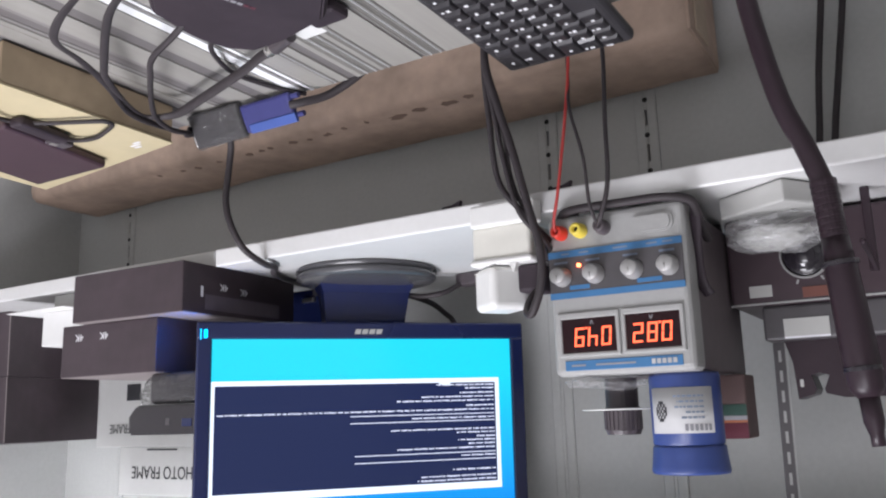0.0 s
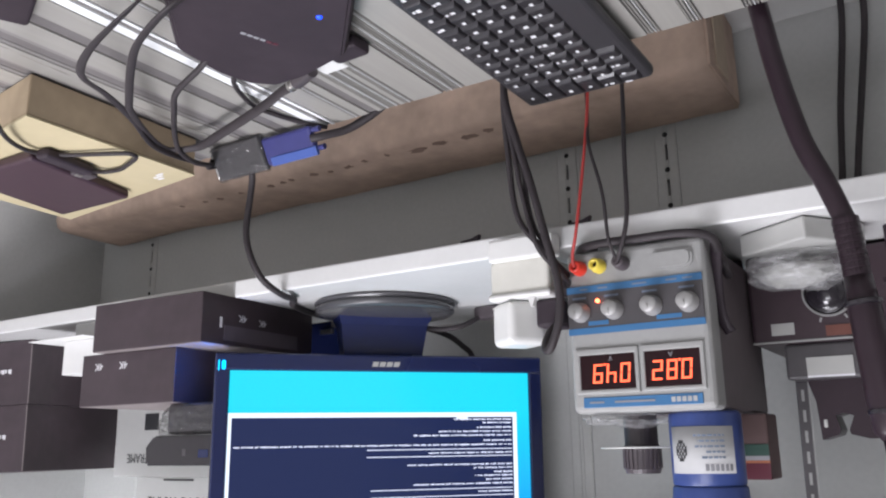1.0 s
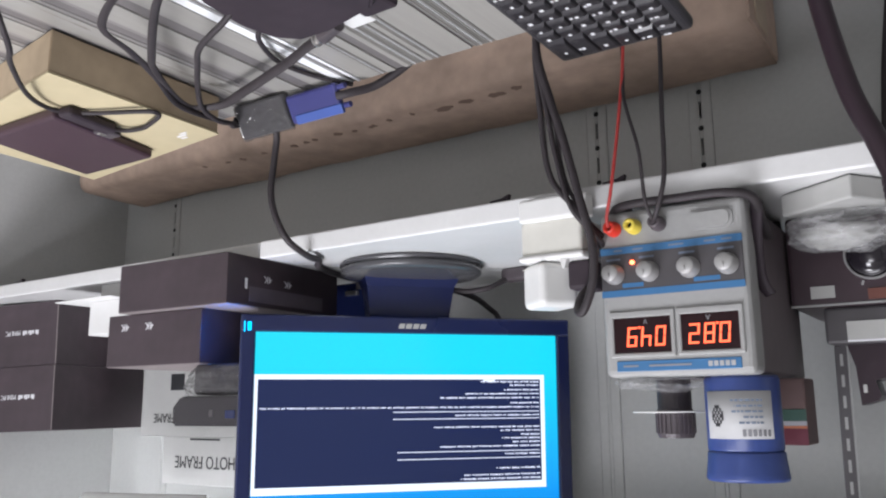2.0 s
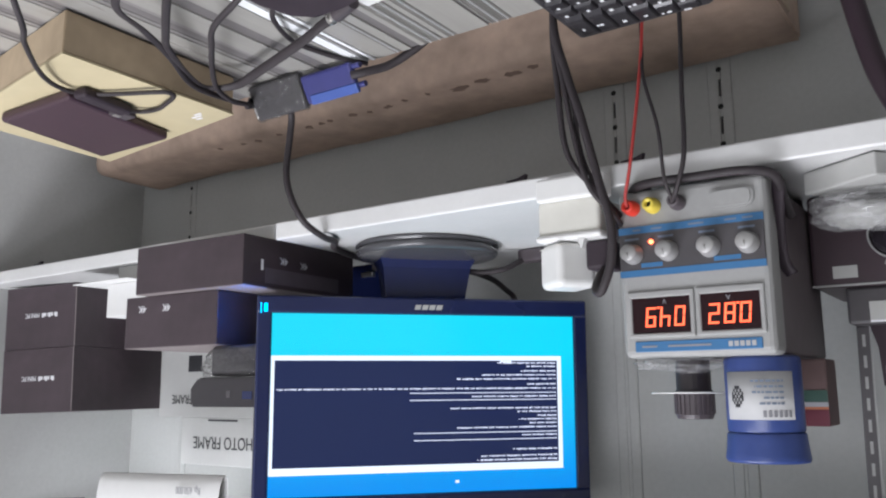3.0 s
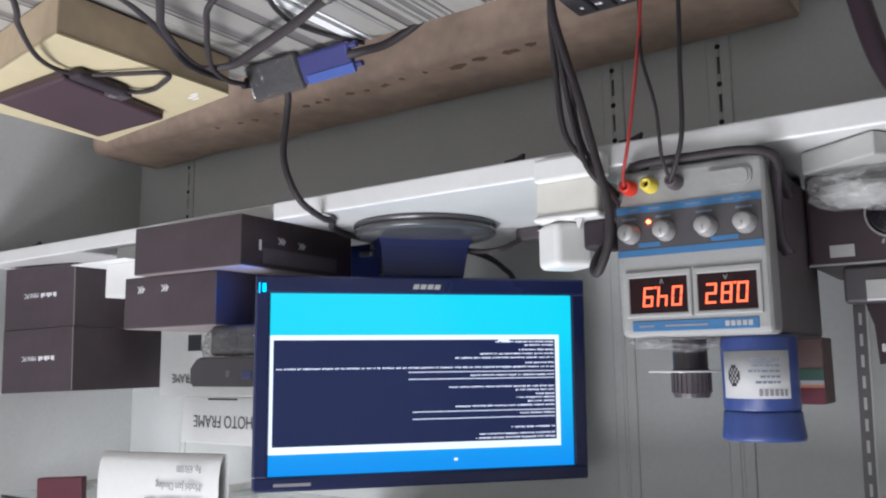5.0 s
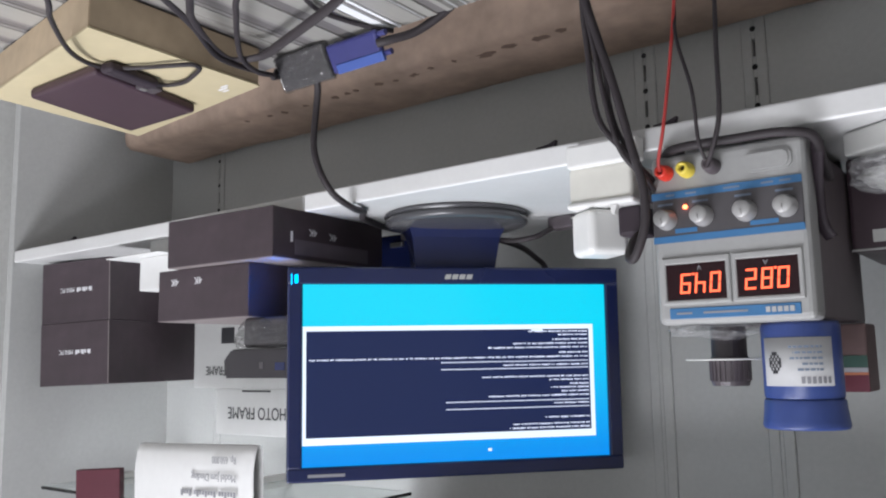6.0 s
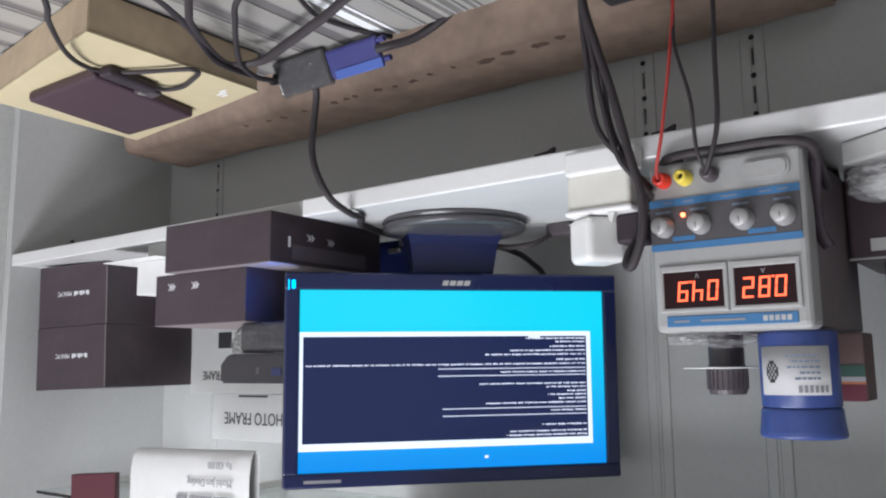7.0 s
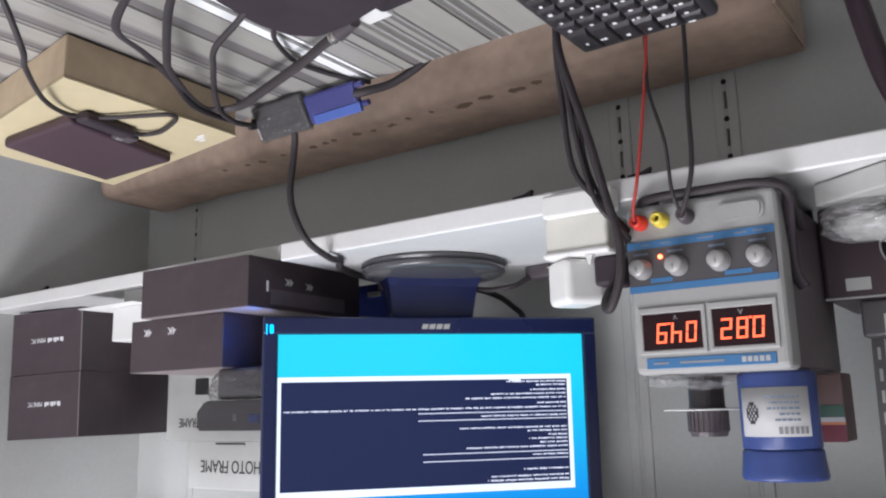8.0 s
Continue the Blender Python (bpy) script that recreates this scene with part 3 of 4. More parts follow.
    return root


power_supply()


# ---- tub of solder paste and bits on the power supply ----
TOP = SHELF + 0.166


def blue_tub():
    root = tagged(empty("solder_tub", pose(0.188, -0.335, TOP)), "blue plastic tub with a white printed label", "plastic tub")
    part("body", lathe([(0, 0), (0.031, 0), (0.0325, 0.003), (0.0325, 0.064), (0.031, 0.066), (0, 0.066)], 48), M["blue_tub"], root, "", True)
    part("lid", lathe([(0.0322, 0.066), (0.0328, 0.0668), (0.0332, 0.0680), (0.0336, 0.074), (0.0348, 0.084), (0.0354, 0.0885), (0.0342, 0.091), (0, 0.0915)], 48), M["blue_tub"], root, "flared blue lid", True)
    bm = bmesh.new()
    n = 16
    ring = []
    for i in range(n + 1):
        a = radians(211 + 108 * i / n)
        ring.append([bm.verts.new((r * math.cos(a), r * math.sin(a), z)) for r, z in ((0.0328, 0.0135), (0.0328, 0.0545), (0.0333, 0.0545), (0.0333, 0.0135))])
    for a, b in zip(ring, ring[1:]):
        for k in range(4):
            bm.faces.new((a[k], a[(k + 1) % 4], b[(k + 1) % 4], b[k]))
    label = part("label", bm, M["tub_label"], root, "white printed label", True)

    def curved(a0, a1, z0, z1, mat):
        bm = bmesh.new()
        m = 6
        vs = [[bm.verts.new((0.0336 * math.cos(radians(a0 + (a1 - a0) * i / m)), 0.0336 * math.sin(radians(a0 + (a1 - a0) * i / m)), z)) for z in (z0, z1)] for i in range(m + 1)]
        for p, q in zip(vs, vs[1:]):
            bm.faces.new((p[0], q[0], q[1], p[1]))
        part("print", bm, mat, label)

    for i, w in enumerate((46, 40, 44, 30, 36)):
        a = 228
        while a < 228 + w:
            b = a + 3 + (a * 7 + i * 5) % 6
            curved(a, min(b, 229 + w), 0.0205 + i * 0.0048, 0.0224 + i * 0.0048, M["muted_print"])
            a = b + 1.6
    for i in range(6):
        curved(217 + i * 7.4, 222.0 + i * 7.4, 0.0465, 0.0522, M["grey_print"])
    # round mark of small petals inside a ring
    for i in range(7):
        for j in range(7):
            d = (i - 3) ** 2 + (j - 3) ** 2
            if 7 < d < 11 or (d < 6 and (i + j) % 2 == 0):
                curved(286 + i * 3.0, 289.2 + i * 3.0, 0.0255 + j * 0.0026, 0.0284 + j * 0.0026, M["black_print"])
    return root


blue_tub()


def dark_jar():
    root = tagged(empty("small_jar", pose(0.262, -0.30, TOP + 0.0005)), "small black knurled jar with a pale disc round it", "jar")
    bm = lathe([(0, 0), (0.0165, 0), (0.0165, 0.028), (0.018, 0.03), (0.018, 0.052), (0.0165, 0.056), (0, 0.056)], 24)
    part("body", bm, M["black"], root)
    for k in range(24):
        a = 2 * math.pi * k / 24
        part("grip_rib", box((0.0175, -0.0012, 0.032), (0.0192, 0.0012, 0.051), 0, 1, pose(0, 0, 0, 0, 0, math.degrees(a))), M["black"], root)
    part("disc", lathe([(0.019, 0.0300), (0.040, 0.0302), (0.0405, 0.0316), (0.019, 0.0318)], 40), M["white_plastic"], root, "thin pale plastic disc", True)
    return root


dark_jar()


def crumpled(name, size, mat, label, m, seed, category="plastic bag", puff=0.35):
    """A crumpled bag: a closed sheet thrown into folds, flat underneath."""
    bm = bmesh.new()
    bmesh.ops.create_icosphere(bm, subdivisions=4, radius=1)
    for v in bm.verts:
        p = v.co.copy()
        q = p * 1.6 + Vector((seed * 3.1, seed * 1.7, seed))
        k = 1 + puff * noise.noise(q) + 0.22 * abs(noise.noise(q * 2.3)) - 0.16 * abs(noise.noise(q * 4.7))
        v.co = Vector((p.x * size[0] * k, p.y * size[1] * k, max(-0.55, p.z * k) * size[2] + size[2] * 0.55))
    return thing(name, bm, mat, label, category, m=m, smooth=True)


crumpled("plastic_bag", (0.036, 0.05, 0.0075), M["film"], "small crumpled clear plastic bag", pose(0.262, -0.335, TOP), 2.0)
red_pack = tagged(empty("colour_pack", pose(0.150, -0.252, TOP)), "small dark red and green printed pack", "packet")
part("body", box((0, 0, 0), (0.034, 0.05, 0.064), 0.002), M["wood"], red_pack)
part("print", box((0.0005, -0.0006, 0.030), (0.0335, 0.0, 0.041)), material("green_print", (0.03, 0.068, 0.055), 0.5), red_pack)
part("print", box((0.0005, -0.0006, 0.0412), (0.0335, 0.0, 0.0455)), M["grey_print"], red_pack)
part("print", box((0.0005, -0.0006, 0.0457), (0.0335, 0.0, 0.048)), material("orange_print", (0.33, 0.12, 0.06), 0.5), red_pack)
part("print", box((0.0005, -0.0006, 0.0482), (0.0335, 0.0, 0.0635)), M["maroon"], red_pack)


# ---- extension socket with charger ----
def extension_socket():
    root = tagged(empty("extension_socket", pose(0.306, -0.400, SHELF)), "aged white extension socket block on the shelf edge", "extension socket")
    part("body", box((0.005, 0.004, 0.010), (0.071, 0.085, 0.046), 0.004, 3), M["cream_plastic"], root)
    part("cover", box((0.003, 0.001, 0.044), (0.073, 0.087, 0.051), 0.003, 2), M["white_plastic"], root)
    part("base_plate", box((-0.003, -0.002, -0.012), (0.070, 0.0185, 0.0115), 0.003, 2), M["white_plastic"], root, "white plate over the shelf lip")
    part("earth_clip", plate([(0.020, 0.051), (0.028, 0.051), (0.025, 0.060), (0.023, 0.060)], 0.006, 0, pose(0, 0.002, 0)), M["white_plastic"], root)
    return root


extension_socket()
charger = tagged(empty("plug_charger", pose(0.3565, -0.374, SHELF + 0.0512, 0, 0, 36)), "white square plug-in charger", "charger")
part("body", box((-0.021, -0.021, 0.0), (0.021, 0.021, 0.045), 0.007, 4), M["white_plastic"], charger)
part("seam", box((-0.0203, -0.0203, 0.0035), (0.0203, 0.0203, 0.0042)), M["cream_plastic"], charger)
plug = tagged(empty("power_plug", pose(0.307, -0.384, SHELF + 0.0512)), "black mains plug in the socket block", "plug")
part("body", box((0.0, 0.0, 0.0), (0.026, 0.034, 0.029), 0.004), M["matte_black"], plug)


# ---- cables ----
def cable(pts, r, label, mat="cable", group="loose cables", flat=1.0, name="cable", twist=0.0, radii=None):
    return thing(name, tube(pts, r, 10, 8, flat, radii, twist=twist), M[mat], label, "cable", group, smooth=True)


DOWN = 0.60
cable([(0.340, -0.414, DOWN), (0.339, -0.418, 0.70), (0.339, -0.426, 0.766), (0.335, -0.428, 0.822), (0.327, -0.428, 0.894), (0.302, -0.427, 0.932), (0.293, -0.410, 0.958), (0.302, -0.375, 0.968)], 0.0030, "thin black cable rising behind the bench to the socket")
cable([(0.338, -0.418, DOWN), (0.337, -0.421, 0.70), (0.337, -0.428, 0.768), (0.328, -0.431, 0.82), (0.318, -0.431, 0.88), (0.305, -0.430, 0.93), (0.290, -0.412, 0.955), (0.295, -0.375, 0.964)], 0.0026, "thin black cable rising behind the bench to the socket")
cable([(0.334, -0.416, DOWN), (0.335, -0.421, 0.70), (0.336, -0.429, 0.765), (0.322, -0.431, 0.822), (0.309, -0.433, 0.865), (0.295, -0.432, 0.925), (0.286, -0.430, 0.965), (0.287, -0.428, 0.999), (0.299, -0.424, 1.026), (0.309, -0.415, 1.024), (0.314, -0.39, 1.006), (0.310, -0.362, 0.99), (0.305, -0.352, 0.982)], 0.0040, "black mains cable looping up to the socket block")
cable([(0.336, -0.412, DOWN), (0.337, -0.418, 0.70), (0.337, -0.426, 0.768), (0.329, -0.427, 0.815), (0.319, -0.427, 0.850), (0.316, -0.425, 0.885), (0.309, -0.424, 0.912), (0.296, -0.416, 0.94), (0.292, -0.39, 0.953), (0.297, -0.37, 0.962)], 0.0021, "thin black cable rising behind the bench to the socket")
cable([(0.266, -0.374, DOWN), (0.266, -0.374, 0.70), (0.267, -0.377, 0.769), (0.2654, -0.402, 0.8439), (0.269, -0.419, 0.913), (0.277, -0.414, 0.94), (0.279, -0.406, 0.9485)], 0.0016, "red test lead clipped to the red post", "red_cable", "test leads", name="test_lead")
cable([(0.271, -0.372, DOWN), (0.270, -0.372, 0.70), (0.2676, -0.378, 0.7818), (0.2596, -0.400, 0.826), (0.241, -0.421, 0.884), (0.238, -0.42, 0.93), (0.236, -0.407, 0.9485)], 0.0017, "thin black test lead on the black post", "cable", "test leads", name="test_lead")
cable([(0.231, -0.373, DOWN), (0.231, -0.373, 0.70), (0.2296, -0.377, 0.771), (0.2228, -0.404, 0.8436), (0.219, -0.42, 0.91), (0.228, -0.417, 0.94), (0.237, -0.406, 0.950)], 0.0022, "thin black test lead on the black post", "cable", "test leads", name="test_lead")
cable([(0.674, -0.456, 0.772), (0.6865, -0.434, 0.785), (0.6945, -0.428, 0.81), (0.697, -0.430, 0.853), (0.690, -0.428, 0.885), (0.681, -0.414, 0.914), (0.680, -0.380, 0.9275), (0.695, -0.345, 0.9255), (0.735, -0.30, 0.9245), (0.76, -0.22, 0.9245), (0.755, -0.12, 0.93), (0.73, -0.09, 0.96), (0.70, -0.13, 1.03), (0.68, -0.15, 1.07)], 0.0042, "black monitor cable rising from an adaptor to the shelf")
cable([(0.64, -0.17, 0.99), (0.634, -0.182, 0.957), (0.6209, -0.165, 0.949), (0.5888, -0.160, 0.9537), (0.562, -0.148, 0.9500), (0.553, -0.128, 0.9400), (0.548, -0.117, 0.934)], 0.0036, "black cable from the monitor to a plug on the shelf")
cable([(0.66, -0.165, 0.975), (0.655, -0.15, 0.946), (0.640, -0.125, 0.943), (0.626, -0.08, 0.951), (0.622, -0.045, 0.964), (0.615, -0.03, 0.978), (0.60, -0.03, 1.02), (0.60, -0.05, 1.06)], 0.0042, "black cable hanging behind the monitor")
mains = tagged(empty("mains_plug", pose(0.516, -0.128, SHELF + 0.0003, 0, 0, 8)), "small black mains plug lying on the shelf", "plug")
part("body", box((0, 0, 0), (0.042, 0.024, 0.018), 0.004, 3), M["black"], mains)
box_plug = tagged(empty("signal_plugs", pose(0.665, -0.150, SHELF + 0.0002)), "dark block with two steel plugs behind the monitor base", "plug")
part("block", box((0.0, 0.0, 0.0), (0.196, 0.03, 0.070), 0.004, 3), M["bezel"], box_plug)
part("shell", box((0.078, -0.006, 0.017), (0.113, 0.0, 0.025), 0.001), M["metal"], box_plug)
part("shell", box((0.125, -0.006, 0.014), (0.148, 0.0, 0.021), 0.001), M["metal"], box_plug)
part("shell", box((0.090, -0.002, 0.002), (0.130, 0.0, 0.012), 0.001), M["dark_grey"], box_plug)
for dx in (0.0, -0.026):
    cable([(0.048 + dx, -0.03, 0.554), (0.052 + dx, -0.022, 0.60), (0.066 + dx * 0.9, -0.018, 0.70), (0.074 + dx * 0.7, -0.016, 0.78), (0.078 + dx * 0.7, -0.02, 0.83), (0.07 + dx, -0.03, 0.893)], 0.0042, "dark red-brown cable hanging down the steel back panel", "cable", "cables on the back panel")


# ---- adaptor with blue plug ----
def vga_adaptor():
    root = tagged(empty("video_adaptor", pose(0.7225, -0.4725, 0.7552, -29, 0, 0)), "grey film-wrapped video adaptor with a blue plug", "adaptor")
    part("body", box((-0.079, 0, 0.0), (0.0, 0.010, 0.0412), 0.003, 3), M["dark_grey"], root)
    part("end_cap", box((0.0, 0.002, 0.004), (0.004, 0.009, 0.038), 0.002), M["metal"], root, "bright metal socket rim")
    bag = bmesh.new()
    add_box(bag, (-0.0815, -0.0014, -0.0006), (0.0015, 0.0106, 0.0425), 0.003, 1)
    bmesh.ops.subdivide_edges(bag, edges=bag.edges[:], cuts=4, use_grid_fill=True)
    bag.normal_update()
    for v in bag.verts:
        v.co += v.normal * (0.0034 * max(-0.1, noise.noise(v.co * 75)) + 0.0016 * max(-0.1, noise.noise(v.co * 210)))
    part("film_wrap", bag, M["wrap"], root, "crinkled clear film")
    part("plug_hood", box((-0.158, 0.0005, 0.005), (-0.082, 0.010, 0.0385), 0.004, 3), M["vga_blue"], root, "blue plug hood")
    part("screw", lathe([(0, 0), (0.0033, 0), (0.0033, 0.010), (0, 0.010)], 14, pose(-0.158, 0.006, 0.011, 0, -90, 0)), M["vga_blue"], root)
    part("screw", lathe([(0, 0), (0.0033, 0), (0.0033, 0.010), (0, 0.010)], 14, pose(-0.158, 0.006, 0.032, 0, -90, 0)), M["vga_blue"], root)
    part("screw_rail", box((-0.160, -0.0012, 0.0285), (-0.091, 0.004, 0.0395), 0.001), M["vga_pale"], root)
    return root


vga_adaptor()
cable([(0.567, -0.462, 0.772), (0.552, -0.455, 0.769), (0.53, -0.434, 0.757), (0.49, -0.42, 0.73), (0.47, -0.41, 0.69), (0.46, -0.38, 0.60), (0.46, -0.36, 0.554)], 0.0048, "thick black cable from the blue plug over the bench edge")


# ---- set-top box ----
def media_box():
    root = tagged(empty("media_player", pose(0.448, -0.678, BENCH, 0, 0, 3)), "flat black media player box with a lit blue lamp", "media player")
    # oblong case with a blunt nose, turned on the bench
    turn = pose(-0.019, -0.001, 0, 0, 0, -46)
    pts = [(-0.055, -0.095), (0.055, -0.095), (0.074, -0.075), (0.074, 0.048), (0.042, 0.090), (0.014, 0.110), (-0.012, 0.111), (-0.040, 0.085), (-0.074, 0.036), (-0.074, -0.075)]
    bm = bmesh.new()
    lo, mid, mid2, hi = [[bm.verts.new(turn @ Vector((x * k, 0.01 + (y - 0.01) * k, z))) for x, y in pts] for k, z in ((0.94, 0.003), (1.0, 0.012), (1.0, 0.021), (0.94, 0.028))]
    n = len(pts)
    for a, b in ((lo, mid), (mid, mid2), (mid2, hi)):
        for k in range(n):
            bm.faces.new((a[k], a[(k + 1) % n], b[(k + 1) % n], b[k]))
    bm.faces.new(lo[::-1])
    bm.faces.new(hi)
    bmesh.ops.bevel(bm, geom=bm.edges[:], offset=0.0018, segments=2, affect="EDGES")
    part("case", bm, M["matte_black"], root)
    for x in (-0.045, 0.045):
        for y in (-0.06, 0.05):
            part("foot", lathe([(0, 0), (0.006, 0), (0.006, 0.0035), (0, 0.0035)], 12, turn @ pose(x, y, 0)), M["black_gloss"], root)
    part("lamp", lathe([(0.0026, 0), (0.0022, 0.0012), (0, 0.0015)], 14, pose(-0.073, 0.012, 0.0278)), M["led_blue"], root, "lit blue lamp", True)
    for i in range(6):
        part("maker_mark", box((i * 0.0060, -0.0018, 0.0279), (0.0046 + i * 0.0060, 0.0018, 0.0283), 0, 1, pose(-0.004, -0.009, 0, 0, 0, 104)), M["maroon"] if i > 3 else M["grey_print"], root)
    return root


media_box()
for name, m, lab in (("usb_stick", pose(0.436, -0.594, BENCH + 0.0005, 0, 0, 2), "white and black memory stick in the media player"),):
    u = tagged(empty(name, m), lab, "memory stick")
    part("shell", box((0.0, 0.0, 0.0), (0.030, 0.037, 0.0085), 0.0015), M["white_plastic"], u)
    part("cap", box((-0.038, -0.002, 0.0), (0.0005, 0.023, 0.013), 0.004), M["matte_black"], u)
jack = tagged(empty("audio_jack", pose(0.484, -0.575, BENCH + 0.0175, 0, 0, 20)), "black plug with a gilt ring", "plug")
part("collar", lathe([(0, 0), (0.006, 0), (0.006, 0.003), (0.0048, 0.004), (0.0048, 0.006), (0.006, 0.007), (0.006, 0.010), (0, 0.010)], 16, pose(0.004, 0, 0, 0, 90, 0)), M["metal"], jack)
part("grip", lathe([(0, 0), (0.0065, 0), (0.0075, 0.03), (0, 0.031)], 16, pose(-0.028, 0, 0, 0, 90, 0)), M["black"], jack)
cable([(0.44, -0.770, 0.772), (0.452, -0.786, 0.80), (0.51, -0.775, 0.807), (0.555, -0.756, 0.805), (0.576, -0.739, 0.805), (0.618, -0.688, 0.790), (0.662, -0.626, 0.783), (0.699, -0.570, 0.786), (0.704, -0.52, 0.786), (0.712, -0.482, 0.779), (0.722, -0.468, 0.772), (0.724, -0.464, 0.766)], 0.0035, "flat black cable curling from the media player to the adaptor", flat=0.35, twist=75)
cable([(0.42, -0.750, 0.775), (0.441, -0.764, 0.795), (0.49, -0.75, 0.80), (0.53, -0.727, 0.80), (0.601, -0.676, 0.795), (0.640, -0.645, 0.786), (0.686, -0.590, 0.781), (0.703, -0.556, 0.782), (0.700, -0.540, 0.781), (0.676, -0.528, 0.779), (0.634, -0.539, 0.779), (0.546, -0.560, 0.774), (0.512, -0.568, 0.769), (0.495, -0.570, 0.767)], 0.0037, "black cable with a long moulded end looping to a gilt plug", flat=0.5, twist=40, radii=(1, 1, 1, 1, 1, 1, 1, 1, 1.2, 1.35, 1.4, 1.4, 1.4))
cable([(0.492, -0.668, 0.766), (0.520, -0.664, 0.780), (0.566, -0.651, 0.787), (0.604, -0.622, 0.785), (0.660, -0.575, 0.781), (0.694, -0.540, 0.783), (0.704, -0.510, 0.786), (0.708, -0.487, 0.782), (0.722, -0.472, 0.778), (0.724, -0.460, 0.773)], 0.0030, "black cable bending up out of the media player")
cable([(0.500, -0.625, 0.763), (0.523, -0.617, 0.764), (0.552, -0.592, 0.761), (0.580, -0.540, 0.756), (0.582, -0.500, 0.7535), (0.572, -0.465, 0.7535), (0.560, -0.443, 0.7535)], 0.0026, "thin black cable lying on the ribbed bench")
spare = tagged(empty("handset", pose(0.548, -0.800, BENCH, 0, 0, 24)), "dark rounded handset lying on the bench", "handset")
part("case", box((0.0, -0.16, 0.0), (0.072, 0.0, 0.010), 0.004, 3), M["matte_black"], spare)


# ---- keyboard ----
def keyboard():
    root = tagged(empty("keyboard", pose(0.194, -0.390, BENCH, 0, 0, -90)), "black computer keyboard with white legends", "keyboard")
    # local x runs along the keyboard towards the bench's front, local y to the right along the wall
    L, D = 0.44, 0.134
    bm = bmesh.new()
    add_box(bm, (-0.004, -0.002, 0.003), (L, D, 0.017), 0.006, 3)
    part("body", bm, M["kb_base"], root)
    for x in (0.03, L - 0.03):
        for y in (0.02, D - 0.02):
            part("foot", box((x - 0.008, y - 0.006, 0), (x + 0.008, y + 0.006, 0.004), 0.001, 1), M["black"], root)
    key_bm = bmesh.new()
    a = [key_bm.verts.new(v) for v in ((-0.0093, -0.0093, 0), (0.0093, -0.0093, 0), (0.0093, 0.0093, 0), (-0.0093, 0.0093, 0))]
    c = [key_bm.verts.new(v) for v in ((-0.0080, -0.0078, 0.0040), (0.0058, -0.0078, 0.0050), (0.0058, 0.0080, 0.0050), (-0.0080, 0.0080, 0.0040))]
    for k in range(4):
        key_bm.faces.new((a[k], a[(k + 1) % 4], c[(k + 1) % 4], c[k]))
    top = key_bm.faces.new(c)
    bmesh.ops.bevel(key_bm, geom=[e for e in top.edges], offset=0.001, segments=1, affect="EDGES")
    key_me = mesh_of("key", key_bm, M["key"])
    leg_me = mesh_of("legend", box((-0.0022, -0.0015, 0), (0.0014, 0.0026, 0.0003)), M["white_print"])
    rng = random.Random(8)
    shift = (0.0, 0.008, 0.0165, 0.0215, 0.031, 0.031)
    for j in range(6):
        for i in range(4 if j == 0 else 21):
            x, wide = 0.0150 + shift[j] + i * 0.0191, 1.0
            if i == 0:  # the end key of a row fills up to the edge
                wide = 1 + shift[j] / 0.0191
                x -= shift[j] / 2
            if x > L - 0.012:
                continue
            k = new("key", key_me)
            k.parent = root
            k.location, k.scale = (x, 0.0165 + j * 0.0198, 0.0165), (wide, 1, 1)
            lg = new("legend", leg_me)
            lg.parent = k
            lg.location = (rng.uniform(-0.0045, -0.002) / wide, rng.uniform(-0.002, 0.001), 0.0049)
            lg.scale = (rng.uniform(0.8, 1.3) / wide, rng.uniform(0.55, 1.05), 1)
            if rng.random() < 0.3:
                l2 = new("legend", leg_me)
                l2.parent = k
                l2.location, l2.scale = (-0.0035 / wide, 0.0045, 0.0049), (0.8 / wide, 0.6, 1)
    return root


keyboard()


# ---- cartons on the bench ----
def kraft_box():
    c = [Vector((0.712, -0.709)), Vector((0.718, -0.497)), Vector((1.005, -0.467)), Vector((0.985, -0.675))]
    root = tagged(empty("kraft_carton", pose(0.712, -0.709, BENCH)), "flat brown carton with a cream printed lid", "cardboard box")
    o = c[0]
    zt = 0.046

    def ring(z, grow=0.0):
        mid = sum(c, Vector((0, 0))) / 4
        return [((p - o) + (p - mid).normalized() * grow).to_3d() + Vector((0, 0, z)) for p in c]

    bm = bmesh.new()
    lo, hi = [bm.verts.new(v) for v in ring(0.0005)], [bm.verts.new(v) for v in ring(zt - 0.002)]
    for k in range(4):
        bm.faces.new((lo[k], hi[k], hi[(k + 1) % 4], lo[(k + 1) % 4]))
    bm.faces.new(lo)
    bm.faces.new(hi[::-1])
    bmesh.ops.recalc_face_normals(bm, faces=bm.faces[:])
    bmesh.ops.bevel(bm, geom=bm.edges[:], offset=0.001, segments=2, affect="EDGES")
    part("carton", bm, M["kraft"], root)
    bm = bmesh.new()
    lo, hi = [bm.verts.new(v) for v in ring(zt - 0.0019, 0.0012)], [bm.verts.new(v) for v in ring(zt, 0.0012)]
    for k in range(4):
        bm.faces.new((lo[k], hi[k], hi[(k + 1) % 4], lo[(k + 1) % 4]))
    bm.faces.new(hi[::-1])
    bm.faces.new(lo)
    bmesh.ops.recalc_face_normals(bm, faces=bm.faces[:])
    part("lid", bm, M["cream"], root, "cream printed lid")
    for k, (a, b, w) in enumerate(((0.03, 0.185, 0.012), (0.036, 0.190, 0.016), (0.042, 0.196, 0.010))):
        part("print", box((a, b, zt + 0.0001), (a + w, b + 0.003, zt + 0.0004)), M["white_print"], root)
    return root


